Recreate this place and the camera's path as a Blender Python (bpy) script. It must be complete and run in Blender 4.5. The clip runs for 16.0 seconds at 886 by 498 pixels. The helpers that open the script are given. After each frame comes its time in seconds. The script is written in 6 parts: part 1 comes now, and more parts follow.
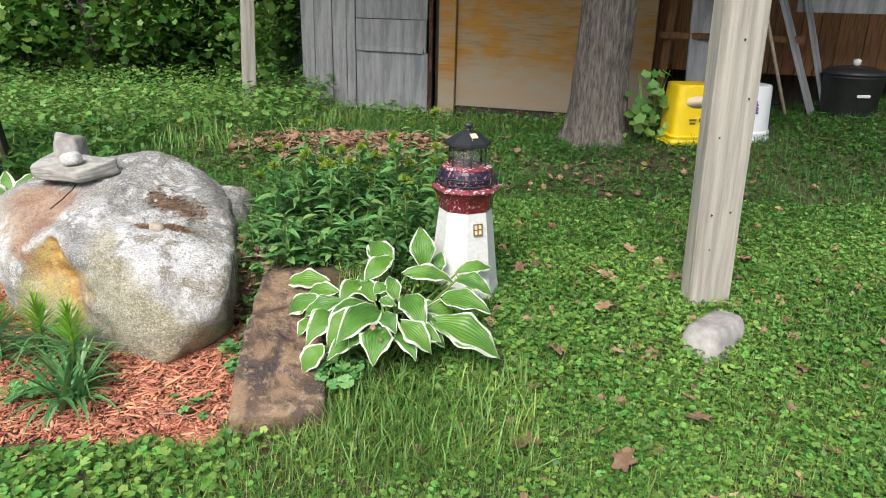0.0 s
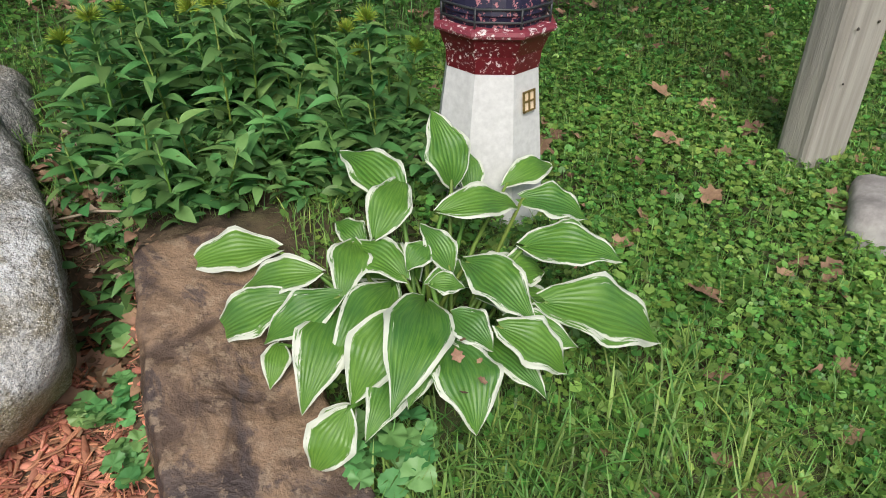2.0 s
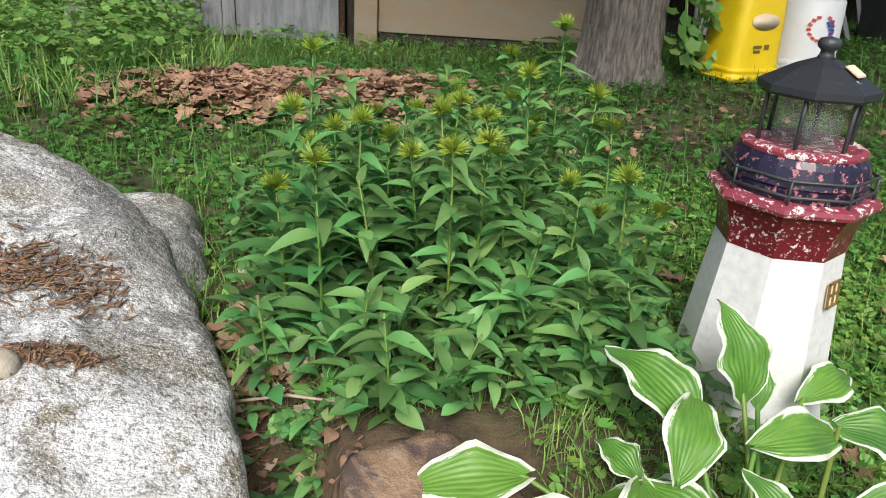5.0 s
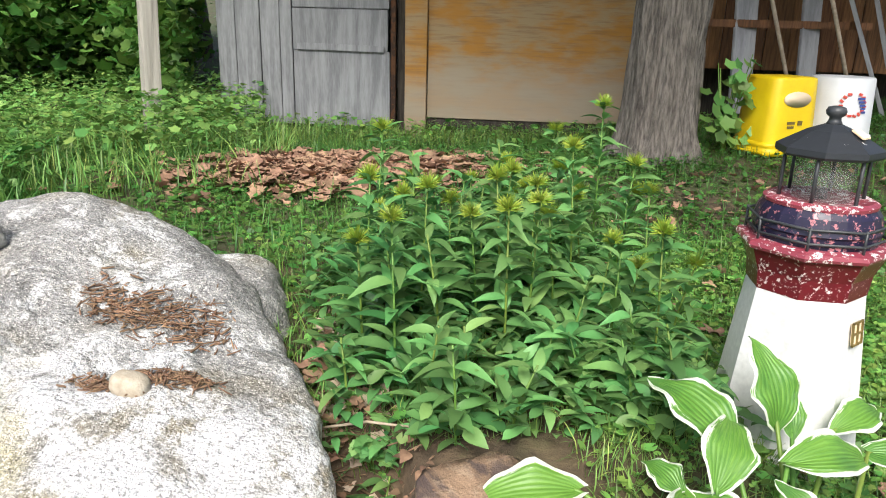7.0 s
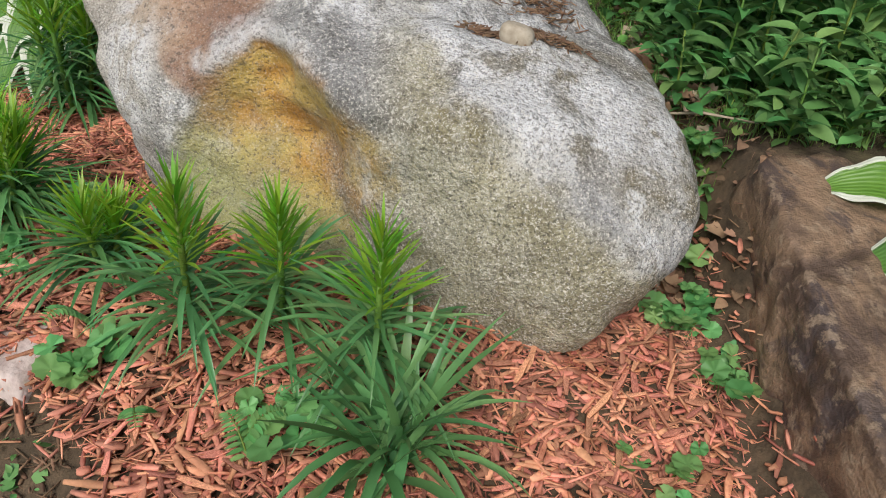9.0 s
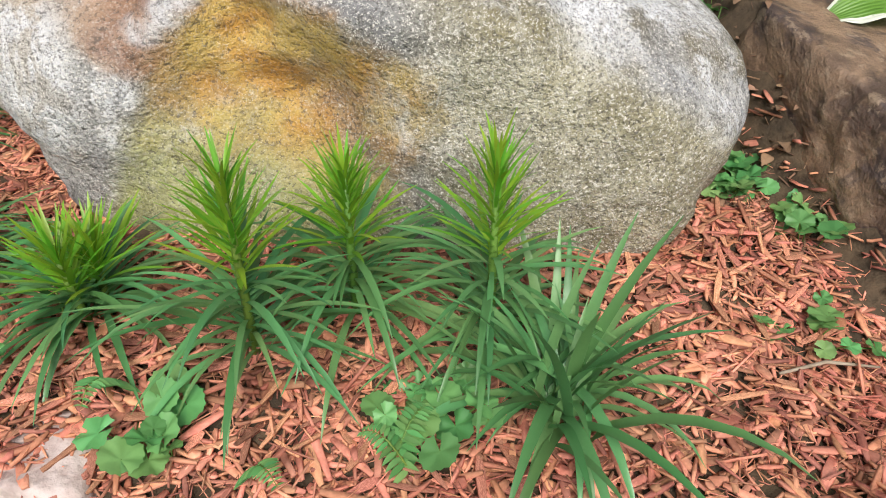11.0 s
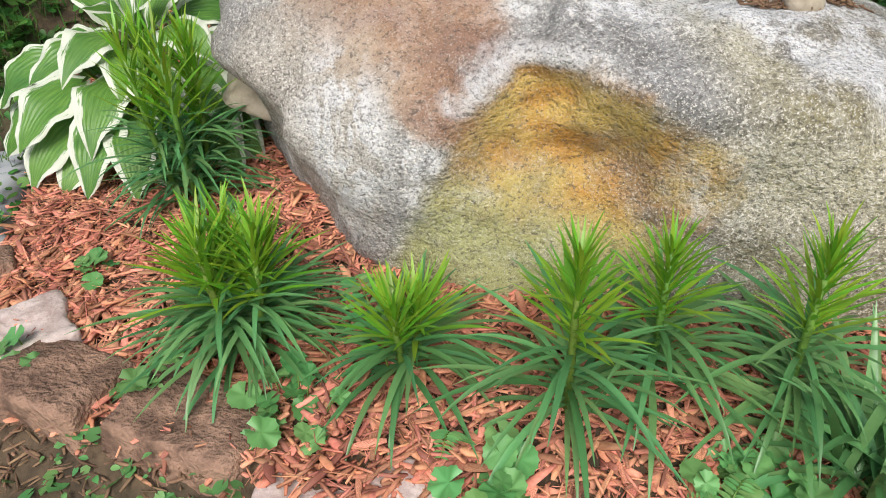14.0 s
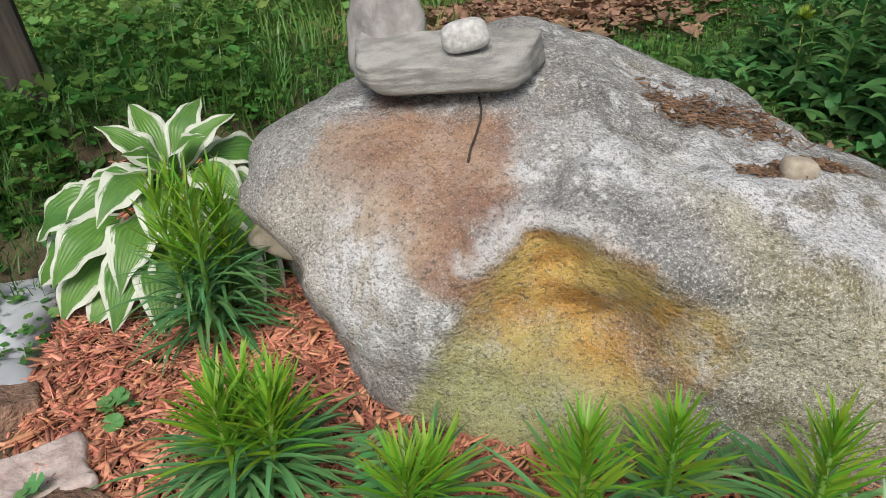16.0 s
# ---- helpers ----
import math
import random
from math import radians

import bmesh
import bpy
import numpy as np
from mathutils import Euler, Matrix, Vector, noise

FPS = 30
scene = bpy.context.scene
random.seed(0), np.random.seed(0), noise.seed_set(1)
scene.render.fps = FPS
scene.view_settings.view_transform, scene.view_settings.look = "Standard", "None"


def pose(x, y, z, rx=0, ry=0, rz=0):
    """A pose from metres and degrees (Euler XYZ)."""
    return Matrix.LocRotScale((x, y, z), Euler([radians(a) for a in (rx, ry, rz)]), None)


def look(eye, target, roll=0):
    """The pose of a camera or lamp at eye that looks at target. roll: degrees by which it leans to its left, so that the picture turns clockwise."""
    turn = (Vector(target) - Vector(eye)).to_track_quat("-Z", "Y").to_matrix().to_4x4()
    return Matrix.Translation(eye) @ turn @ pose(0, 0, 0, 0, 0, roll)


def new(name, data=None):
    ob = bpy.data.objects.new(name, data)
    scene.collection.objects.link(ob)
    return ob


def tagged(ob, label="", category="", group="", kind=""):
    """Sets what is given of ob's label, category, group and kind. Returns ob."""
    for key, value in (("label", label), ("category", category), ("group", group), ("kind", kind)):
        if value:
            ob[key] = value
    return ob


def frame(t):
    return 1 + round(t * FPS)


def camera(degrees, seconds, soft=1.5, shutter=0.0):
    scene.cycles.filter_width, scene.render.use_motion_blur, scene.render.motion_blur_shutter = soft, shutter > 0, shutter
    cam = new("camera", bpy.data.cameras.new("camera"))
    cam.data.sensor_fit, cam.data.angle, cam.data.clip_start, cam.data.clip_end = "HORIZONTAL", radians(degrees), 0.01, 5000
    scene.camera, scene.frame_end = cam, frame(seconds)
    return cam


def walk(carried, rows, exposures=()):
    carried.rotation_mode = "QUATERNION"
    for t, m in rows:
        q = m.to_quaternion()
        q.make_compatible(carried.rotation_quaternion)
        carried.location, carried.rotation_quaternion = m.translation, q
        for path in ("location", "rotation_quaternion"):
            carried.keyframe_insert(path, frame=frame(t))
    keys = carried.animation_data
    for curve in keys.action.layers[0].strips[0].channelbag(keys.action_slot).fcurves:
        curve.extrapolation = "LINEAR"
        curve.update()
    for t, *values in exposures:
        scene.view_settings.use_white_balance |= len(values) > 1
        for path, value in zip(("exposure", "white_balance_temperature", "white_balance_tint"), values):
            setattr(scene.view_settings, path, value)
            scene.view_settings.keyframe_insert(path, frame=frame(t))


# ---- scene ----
cam = camera(63.7, 16.0, soft=1.0)
# seconds, eye, target, roll
PATH = [
    (0, (-0.085, -0.238, 1.444), (-0.029, 1.646, 0.776), 1.4),
    (0.5, (-0.359, 0.211, 1.369), (-0.207, 2.036, 0.566), -1.0),
    (1, (-0.359, 0.695, 1.337), (-0.252, 2.468, 0.418), 0.0),
    (1.5, (-0.44, 1.059, 1.219), (-0.18, 2.758, 0.197), -1.6),
    (2, (-0.667, 1.366, 1.092), (-0.041, 2.925, 0.007), 1.2),
    (2.5, (-0.624, 1.574, 0.935), (-0.075, 3.165, -0.145), 3.7),
    (3, (-0.679, 1.714, 0.841), (-0.183, 3.376, -0.156), 2.2),
    (3.5, (-0.749, 1.782, 0.863), (-0.31, 3.504, -0.054), 4.1),
    (4, (-0.811, 1.856, 0.923), (-0.404, 3.629, 0.091), 4.3),
    (4.5, (-0.875, 1.877, 0.986), (-0.431, 3.658, 0.193), 3.4),
    (4.7, (-0.907, 1.884, 1.043), (-0.389, 3.633, 0.221), 3.6),
    (6.8, (-1.002, 1.728, 1.036), (-0.483, 3.581, 0.488), 1.2),
    (7, (-1.029, 1.682, 1.047), (-0.611, 3.545, 0.45), 1.6),
    (7.5, (-1.158, 1.613, 0.982), (-1.014, 3.412, 0.12), 0.5),
    (8, (-1.262, 1.568, 0.879), (-1.277, 3.315, -0.093), 0.4),
    (8.5, (-1.378, 1.53, 0.811), (-1.449, 3.219, -0.259), 2.2),
    (8.7, (-1.45, 1.52, 0.837), (-1.454, 3.193, -0.259), 3.9),
    (10.8, (-1.945, 1.737, 0.644), (-1.294, 3.242, -0.5), 1.0),
    (11, (-1.98, 1.746, 0.649), (-1.342, 3.252, -0.502), 0.0),
    (11.5, (-2.043, 1.766, 0.638), (-1.477, 3.307, -0.506), -0.5),
    (12, (-2.099, 1.803, 0.625), (-1.558, 3.346, -0.527), 0.2),
    (12.5, (-2.17, 1.829, 0.634), (-1.648, 3.38, -0.515), 0.3),
    (13, (-2.253, 1.831, 0.646), (-1.804, 3.421, -0.481), -1.5),
    (13.5, (-2.296, 1.837, 0.683), (-1.852, 3.423, -0.452), -0.7),
    (14, (-2.328, 1.86, 0.773), (-1.9, 3.459, -0.35), -2.1),
    (14.5, (-2.369, 1.877, 0.805), (-1.926, 3.527, -0.235), -1.5),
    (15, (-2.376, 1.895, 0.866), (-1.941, 3.599, -0.087), -1.7),
    (15.5, (-2.359, 1.88, 0.887), (-1.94, 3.607, -0.03), -1.8),
    (16, (-2.304, 1.877, 0.906), (-1.888, 3.611, 0.0), -2.3),
]
EXPOSURES = [(0, 0.44), (1.5, 0.04), (2.5, -0.08), (4.5, 0.16), (4.7, 0.25), (6.8, 0.8), (7.0, 0.8), (7.5, 0.3), (8, -0.24), (8.7, -0.24), (11, 0.14), (13.5, 0.16), (15, -0.12), (16, -0.2)]
walk(cam, [(t, look(eye, target, roll)) for t, eye, target, roll in PATH], EXPOSURES)

# ---- light: bright open shade under a pale sky ----
world = bpy.data.worlds.new("sky")
scene.world = world
world.use_nodes = True
wn = world.node_tree
sky = wn.nodes.new("ShaderNodeTexSky")
sky.sky_type = "NISHITA"
sky.sun_disc = False
sky.sun_elevation = radians(52)
sky.sun_rotation = radians(200)
sky.air_density, sky.dust_density, sky.ozone_density = 1.0, 4.0, 1.0
bg = wn.nodes["Background"]
wn.links.new(sky.outputs[0], bg.inputs[0])
bg.inputs[1].default_value = 0.12
sun = new("sun", bpy.data.lights.new("sun", "SUN"))
sun.data.energy, sun.data.angle, sun.data.color = 2.9, radians(28), (1.0, 0.98, 0.94)
sun.matrix_world = look((-3.6, -5.2, 8.8), (-0.5, 3.0, 0.0))


# ---- materials ----
def tree_of(name):
    m = bpy.data.materials.new(name)
    m.use_nodes = True
    n = m.node_tree
    return m, n, n.nodes["Principled BSDF"]


def put(n, a, i, value):
    """Links a socket or sets a value."""
    if isinstance(value, bpy.types.NodeSocket):
        n.links.new(value, a.inputs[i])
    else:
        a.inputs[i].default_value = value


def mixc(n, fac, a, b, blend="MIX"):
    m = n.nodes.new("ShaderNodeMix")
    m.data_type, m.blend_type = "RGBA", blend
    for i, v in ((0, fac), (6, a), (7, b)):
        if i > 0 and isinstance(v, tuple):
            v = (*v[:3], 1.0)
        put(n, m, i, v)
    return m.outputs[2]


def calc(n, op, a, b=0.0, clamp=False):
    m = n.nodes.new("ShaderNodeMath")
    m.operation, m.use_clamp = op, clamp
    put(n, m, 0, a)
    put(n, m, 1, b)
    return m.outputs[0]


def noise_of(n, scale, detail=4.0, rough=0.55, vec=None, distort=0.0):
    t = n.nodes.new("ShaderNodeTexNoise")
    t.inputs["Scale"].default_value, t.inputs["Detail"].default_value = scale, detail
    t.inputs["Roughness"].default_value, t.inputs["Distortion"].default_value = rough, distort
    if vec is not None:
        n.links.new(vec, t.inputs["Vector"])
    return t.outputs[0]


def steps(n, fac, lo, hi):
    """A smooth step from lo to hi."""
    m = n.nodes.new("ShaderNodeMapRange")
    m.interpolation_type = "SMOOTHSTEP"
    put(n, m, 0, fac)
    m.inputs[1].default_value, m.inputs[2].default_value = lo, hi
    return m.outputs[0]


def place(n, stretch=(1, 1, 1), spin=(0, 0, 0), uv=False):
    c = n.nodes.new("ShaderNodeTexCoord")
    m = n.nodes.new("ShaderNodeMapping")
    m.inputs["Scale"].default_value = stretch
    m.inputs["Rotation"].default_value = [radians(a) for a in spin]
    n.links.new(c.outputs["UV" if uv else "Object"], m.inputs[0])
    return m.outputs[0]


def bump(n, bsdf, height, strength=0.3, distance=0.01):
    b = n.nodes.new("ShaderNodeBump")
    b.inputs["Strength"].default_value, b.inputs["Distance"].default_value = strength, distance
    n.links.new(height, b.inputs["Height"])
    n.links.new(b.outputs[0], bsdf.inputs["Normal"])


def surface(name, dark, light, scale=6.0, rough=0.8, grain=90.0, relief=0.3, stretch=(1, 1, 1), vary=0.0, metal=0.0, depth=0.004, band=(0.3, 0.7)):
    """Two colours mixed at two scales, with fine relief; vary: value change from piece to piece."""
    m, n, b = tree_of(name)
    v = place(n, stretch)
    big = noise_of(n, scale, 5, 0.6, v)
    fine = noise_of(n, grain, 3, 0.6, v)
    f = calc(n, "ADD", calc(n, "MULTIPLY", steps(n, big, *band), 0.65), calc(n, "MULTIPLY", fine, 0.35), True)
    c = mixc(n, f, dark, light)
    if vary:
        info = n.nodes.new("ShaderNodeObjectInfo")
        geo = n.nodes.new("ShaderNodeNewGeometry")
        r = calc(n, "FRACT", calc(n, "ADD", info.outputs["Random"], geo.outputs["Random Per Island"]))
        hsv = n.nodes.new("ShaderNodeHueSaturation")
        put(n, hsv, "Value", calc(n, "ADD", calc(n, "MULTIPLY", r, 2 * vary), 1 - vary))
        put(n, hsv, "Hue", calc(n, "ADD", calc(n, "MULTIPLY", calc(n, "FRACT", calc(n, "MULTIPLY", r, 7.3)), 0.06 * vary), 0.5 - 0.03 * vary))
        put(n, hsv, "Color", c)
        c = hsv.outputs[0]
    put(n, b, "Base Color", c)
    b.inputs["Roughness"].default_value, b.inputs["Metallic"].default_value = rough, metal
    bump(n, b, calc(n, "ADD", fine, big), relief, depth)
    return m


def leaf_stuff(name, dark, light, rough=0.5, see=0.3, vary=0.35, hue=0.03):
    """Foliage: light passes through, each leaf its own shade."""
    m, n, b = tree_of(name)
    geo = n.nodes.new("ShaderNodeNewGeometry")
    info = n.nodes.new("ShaderNodeObjectInfo")
    r = calc(n, "FRACT", calc(n, "ADD", info.outputs["Random"], geo.outputs["Random Per Island"]))
    big = noise_of(n, 1.3, 3, 0.6, geo.outputs["Position"])
    fine = noise_of(n, 160, 2, 0.5, geo.outputs["Position"])
    c = mixc(n, calc(n, "ADD", calc(n, "MULTIPLY", r, 0.6), calc(n, "MULTIPLY", steps(n, big, 0.3, 0.7), 0.4)), dark, light)
    hsv = n.nodes.new("ShaderNodeHueSaturation")
    put(n, hsv, "Value", calc(n, "ADD", calc(n, "MULTIPLY", calc(n, "FRACT", calc(n, "MULTIPLY", r, 13.7)), 2 * vary), 1 - vary))
    put(n, hsv, "Hue", calc(n, "ADD", calc(n, "MULTIPLY", calc(n, "FRACT", calc(n, "MULTIPLY", r, 5.1)), 2 * hue), 0.5 - hue))
    put(n, hsv, "Color", mixc(n, calc(n, "MULTIPLY", fine, 0.35), c, dark))
    c = hsv.outputs[0]
    put(n, b, "Base Color", c)
    b.inputs["Roughness"].default_value = rough
    t = n.nodes.new("ShaderNodeBsdfTranslucent")
    put(n, t, "Color", c)
    s = n.nodes.new("ShaderNodeMixShader")
    s.inputs[0].default_value = see
    n.links.new(b.outputs[0], s.inputs[1])
    n.links.new(t.outputs[0], s.inputs[2])
    n.links.new(s.outputs[0], n.nodes["Material Output"].inputs[0])
    return m


mulch_m = surface("red_mulch", (0.30, 0.088, 0.045), (0.78, 0.37, 0.24), 14, 0.85, 160, 0.4, vary=0.5)
wood_grey = surface("weathered_grey_wood", (0.14, 0.142, 0.15), (0.36, 0.365, 0.375), 5, 0.85, 40, 0.35, (3, 3, 0.35), vary=0.12)
wood_post = surface("weathered_pale_wood", (0.24, 0.22, 0.19), (0.48, 0.45, 0.40), 6, 0.85, 60, 0.5, (5, 5, 0.25), vary=0.05)
# dark wood; also colours the sheets that stand for shade in the shed
dark_wood_and_shade = surface("dark_weathered_wood_and_shade", (0.025, 0.02, 0.016), (0.09, 0.075, 0.06), 10, 0.9, 70, 0.5, (6, 6, 0.5))
wood_brown = surface("brown_boards", (0.06, 0.026, 0.010), (0.24, 0.11, 0.04), 8, 0.8, 60, 0.4, (7, 7, 0.5), vary=0.25)
bark = surface("rough_bark", (0.04, 0.034, 0.028), (0.31, 0.275, 0.24), 18, 0.95, 60, 0.9, (3, 3, 0.5), depth=0.02)
pink_stone = surface("pinkish_stone", (0.36, 0.26, 0.23), (0.70, 0.60, 0.56), 18, 0.85, 70, 0.9)
brown_stone = surface("brown_edging_stone", (0.11, 0.062, 0.042), (0.40, 0.245, 0.17), 11, 0.9, 90, 1.0, depth=0.012, band=(0.38, 0.6))
grey_slate = surface("pale_grey_slate", (0.40, 0.42, 0.46), (0.56, 0.58, 0.62), 4, 0.6, 70, 0.2)
lawn_stone = surface("pale_grey_stone", (0.20, 0.185, 0.175), (0.46, 0.44, 0.42), 14, 0.85, 120, 0.5)
cap_stone = surface("layered_grey_stone", (0.25, 0.24, 0.22), (0.55, 0.54, 0.50), 12, 0.85, 150, 0.8, (1, 1, 6), band=(0.38, 0.64), depth=0.008)
speckled = surface("speckled_granite", (0.36, 0.355, 0.34), (0.78, 0.77, 0.74), 60, 0.8, 220, 0.4)
tan_stone = surface("tan_stone", (0.30, 0.25, 0.18), (0.52, 0.46, 0.37), 30, 0.85, 150, 0.4)
dead_leaf = surface("dry_brown_leaf", (0.14, 0.07, 0.042), (0.42, 0.265, 0.17), 12, 0.85, 150, 0.3, vary=0.35)
pale_leaf = surface("pale_dry_leaf", (0.26, 0.18, 0.12), (0.58, 0.47, 0.36), 14, 0.85, 150, 0.3, vary=0.3)
straw = surface("dry_brown_needles", (0.10, 0.055, 0.03), (0.31, 0.19, 0.115), 20, 0.9, 150, 0.3, vary=0.35)
iron = surface("black_painted_metal", (0.018, 0.02, 0.024), (0.06, 0.065, 0.07), 15, 0.45, 150, 0.2)
black_plastic = surface("black_plastic", (0.012, 0.012, 0.013), (0.03, 0.03, 0.032), 8, 0.45, 90, 0.1)
yellow_plastic = surface("yellow_plastic", (0.78, 0.52, 0.005), (0.9, 0.66, 0.01), 5, 0.45, 90, 0.05)
white_plastic = surface("white_plastic", (0.66, 0.67, 0.68), (0.78, 0.79, 0.80), 5, 0.45, 90, 0.05)
ink_red = surface("red_print", (0.6, 0.06, 0.04), (0.68, 0.10, 0.07), 8, 0.5, 90, 0.05)
ink_blue = surface("blue_print", (0.04, 0.07, 0.3), (0.07, 0.12, 0.4), 8, 0.5, 90, 0.05)
ink_dark = surface("dark_print", (0.12, 0.08, 0.02), (0.2, 0.14, 0.04), 8, 0.5, 90, 0.05)
ink_pale = surface("pale_print", (0.78, 0.6, 0.38), (0.9, 0.74, 0.55), 8, 0.5, 90, 0.05)
rope_m = surface("pale_dry_twig", (0.25, 0.19, 0.13), (0.5, 0.42, 0.32), 20, 0.9, 120, 0.3)

grass_m = leaf_stuff("grass", (0.085, 0.21, 0.04), (0.34, 0.49, 0.13), 0.5, 0.3, 0.45, 0.04)
clover_m = leaf_stuff("ground_ivy", (0.06, 0.20, 0.03), (0.30, 0.50, 0.115), 0.5, 0.3, 0.45, 0.035)
# darker green for far grass and weeds: tree shade put into the leaf colour
shaded_green_m = leaf_stuff("shaded_grass_and_weeds", (0.04, 0.13, 0.022), (0.14, 0.30, 0.06))
weed_m = leaf_stuff("pale_weeds", (0.10, 0.24, 0.05), (0.28, 0.46, 0.12))
woods_m = leaf_stuff("woodland_leaves", (0.05, 0.15, 0.025), (0.24, 0.43, 0.09))
ivy_m = leaf_stuff("round_weed_leaves", (0.09, 0.28, 0.08), (0.27, 0.50, 0.18), 0.45, 0.25, 0.2)
flower_leaf_m = leaf_stuff("blue_green_leaves", (0.06, 0.18, 0.05), (0.22, 0.42, 0.13), 0.5, 0.25, 0.35)
bud_m = leaf_stuff("yellow_green_buds", (0.20, 0.32, 0.03), (0.46, 0.56, 0.09), 0.5, 0.3, 0.2)
spike_m = leaf_stuff("strap_leaves", (0.06, 0.20, 0.06), (0.22, 0.44, 0.17), 0.33, 0.25, 0.2)
crown_m = leaf_stuff("bright_young_leaves", (0.14, 0.36, 0.02), (0.33, 0.56, 0.055), 0.4, 0.3, 0.15)
stem_m = leaf_stuff("green_stems", (0.10, 0.2, 0.03), (0.2, 0.32, 0.06), 0.5, 0.1, 0.1)


# lines that bound the boulder's hollow: a x + b z > h
HOLLOW = ((0.636, -0.771, -0.376), (-0.10, -0.995, -0.226), (-0.585, -0.81, -0.12), (-1.0, 0.1, -0.04), (0.92, -0.385, -0.43))


def boulder_material():
    """Grey granite with pale lichen, an ochre hollow and a rust stain."""
    m, n, b = tree_of("lichened_granite")
    c = n.nodes.new("ShaderNodeTexCoord").outputs["Object"]
    grain = noise_of(n, 240, 2, 0.8, c)
    grit = noise_of(n, 200, 2, 0.8, place(n, (1, 1, 1), (40, 10, 70)))
    mottle = noise_of(n, 38, 4, 0.7, c)
    patch = noise_of(n, 4.5, 6, 0.62, c, 0.4)
    streak = noise_of(n, 5, 6, 0.68, place(n, (1, 1, 0.45), (20, 0, 35)), 0.7)
    col = mixc(n, steps(n, patch, 0.3, 0.72), (0.17, 0.17, 0.168), (0.44, 0.44, 0.435))
    col = mixc(n, steps(n, noise_of(n, 2.2, 4, 0.6, c), 0.5, 0.68), col, (0.22, 0.19, 0.125))

    def spot(at, size, lo, hi, wobble=0.5):
        s = n.nodes.new("ShaderNodeVectorMath")
        s.operation = "SUBTRACT"
        n.links.new(c, s.inputs[0])
        s.inputs[1].default_value = at
        d = n.nodes.new("ShaderNodeVectorMath")
        d.operation = "DIVIDE"
        n.links.new(s.outputs[0], d.inputs[0])
        d.inputs[1].default_value = size
        ln = n.nodes.new("ShaderNodeVectorMath")
        ln.operation = "LENGTH"
        n.links.new(d.outputs[0], ln.inputs[0])
        w = calc(n, "ADD", ln.outputs["Value"], calc(n, "MULTIPLY", calc(n, "SUBTRACT", noise_of(n, 9, 5, 0.6, c), 0.5), wobble))
        return calc(n, "SUBTRACT", 1.0, steps(n, w, lo, hi))

    lichen = calc(n, "MULTIPLY", steps(n, streak, 0.50, 0.56), steps(n, noise_of(n, 22, 6, 0.75, c), 0.44, 0.54))
    col = mixc(n, calc(n, "MULTIPLY", lichen, 0.9), col, (0.70, 0.705, 0.71))
    sep = n.nodes.new("ShaderNodeSeparateXYZ")
    n.links.new(c, sep.inputs[0])
    px, pz = sep.outputs[0], sep.outputs[2]
    ragged = calc(n, "MULTIPLY", calc(n, "SUBTRACT", noise_of(n, 8, 6, 0.65, c, 0.3), 0.5), 0.12)

    def line(a, b, h):
        return calc(n, "SUBTRACT", calc(n, "ADD", calc(n, "MULTIPLY", px, a), calc(n, "MULTIPLY", pz, b)), h)

    brow = calc(n, "MINIMUM", calc(n, "MINIMUM", line(*HOLLOW[0]), line(*HOLLOW[1])), line(*HOLLOW[2]))
    inside = calc(n, "ADD", calc(n, "MINIMUM", calc(n, "MINIMUM", brow, line(*HOLLOW[4])), calc(n, "MULTIPLY", line(*HOLLOW[3]), 0.4)), ragged)
    ochre = calc(n, "MULTIPLY", steps(n, inside, -0.01, 0.06), calc(n, "ADD", calc(n, "MULTIPLY", steps(n, noise_of(n, 7, 6, 0.7, c), 0.34, 0.54), 0.35), 0.65))
    vein = steps(n, noise_of(n, 9, 7, 0.72, place(n, (1, 1, 0.55), (25, 0, 40)), 0.6), 0.44, 0.54)
    tone = steps(n, noise_of(n, 5, 5, 0.6, place(n, (1, 1, 1.8), (0, 35, 0))), 0.38, 0.62)
    gold = mixc(n, tone, (0.51, 0.245, 0.032), (0.60, 0.42, 0.11))
    low = steps(n, calc(n, "ADD", calc(n, "ADD", pz, calc(n, "MULTIPLY", px, 0.35)), calc(n, "MULTIPLY", ragged, 1.5)), -0.22, 0.0)
    gold = mixc(n, low, (0.36, 0.365, 0.15), gold)
    col = mixc(n, calc(n, "MULTIPLY", ochre, 0.95), col, gold)
    rust = spot((-0.44, 0.02, 0.29), (0.28, 0.32, 0.17), 0.5, 1.05, 1.3)
    trail = spot((-0.41, -0.12, 0.16), (0.10, 0.16, 0.10), 0.6, 1.0, 1.2)
    stain = calc(n, "MAXIMUM", rust, trail)
    col = mixc(n, calc(n, "MULTIPLY", stain, 0.8), col, mixc(n, tone, (0.26, 0.11, 0.05), (0.42, 0.235, 0.12)))
    buff = spot((-0.62, 0.08, 0.08), (0.22, 0.4, 0.3), 0.5, 1.1, 0.9)
    col = mixc(n, calc(n, "MULTIPLY", buff, 0.6), col, (0.52, 0.46, 0.37))
    for at, size in (((-0.25, -0.22, 0.245), (0.085, 0.12, 0.022)), ((-0.38, -0.19, 0.16), (0.03, 0.14, 0.022)), ((-0.345, -0.19, 0.19), (0.03, 0.14, 0.022)), ((-0.31, -0.19, 0.217), (0.03, 0.14, 0.02))):
        col = mixc(n, calc(n, "MULTIPLY", spot(at, size, 0.5, 1.3, 1.8), calc(n, "ADD", calc(n, "MULTIPLY", vein, 0.45), 0.35)), col, (0.66, 0.66, 0.67))
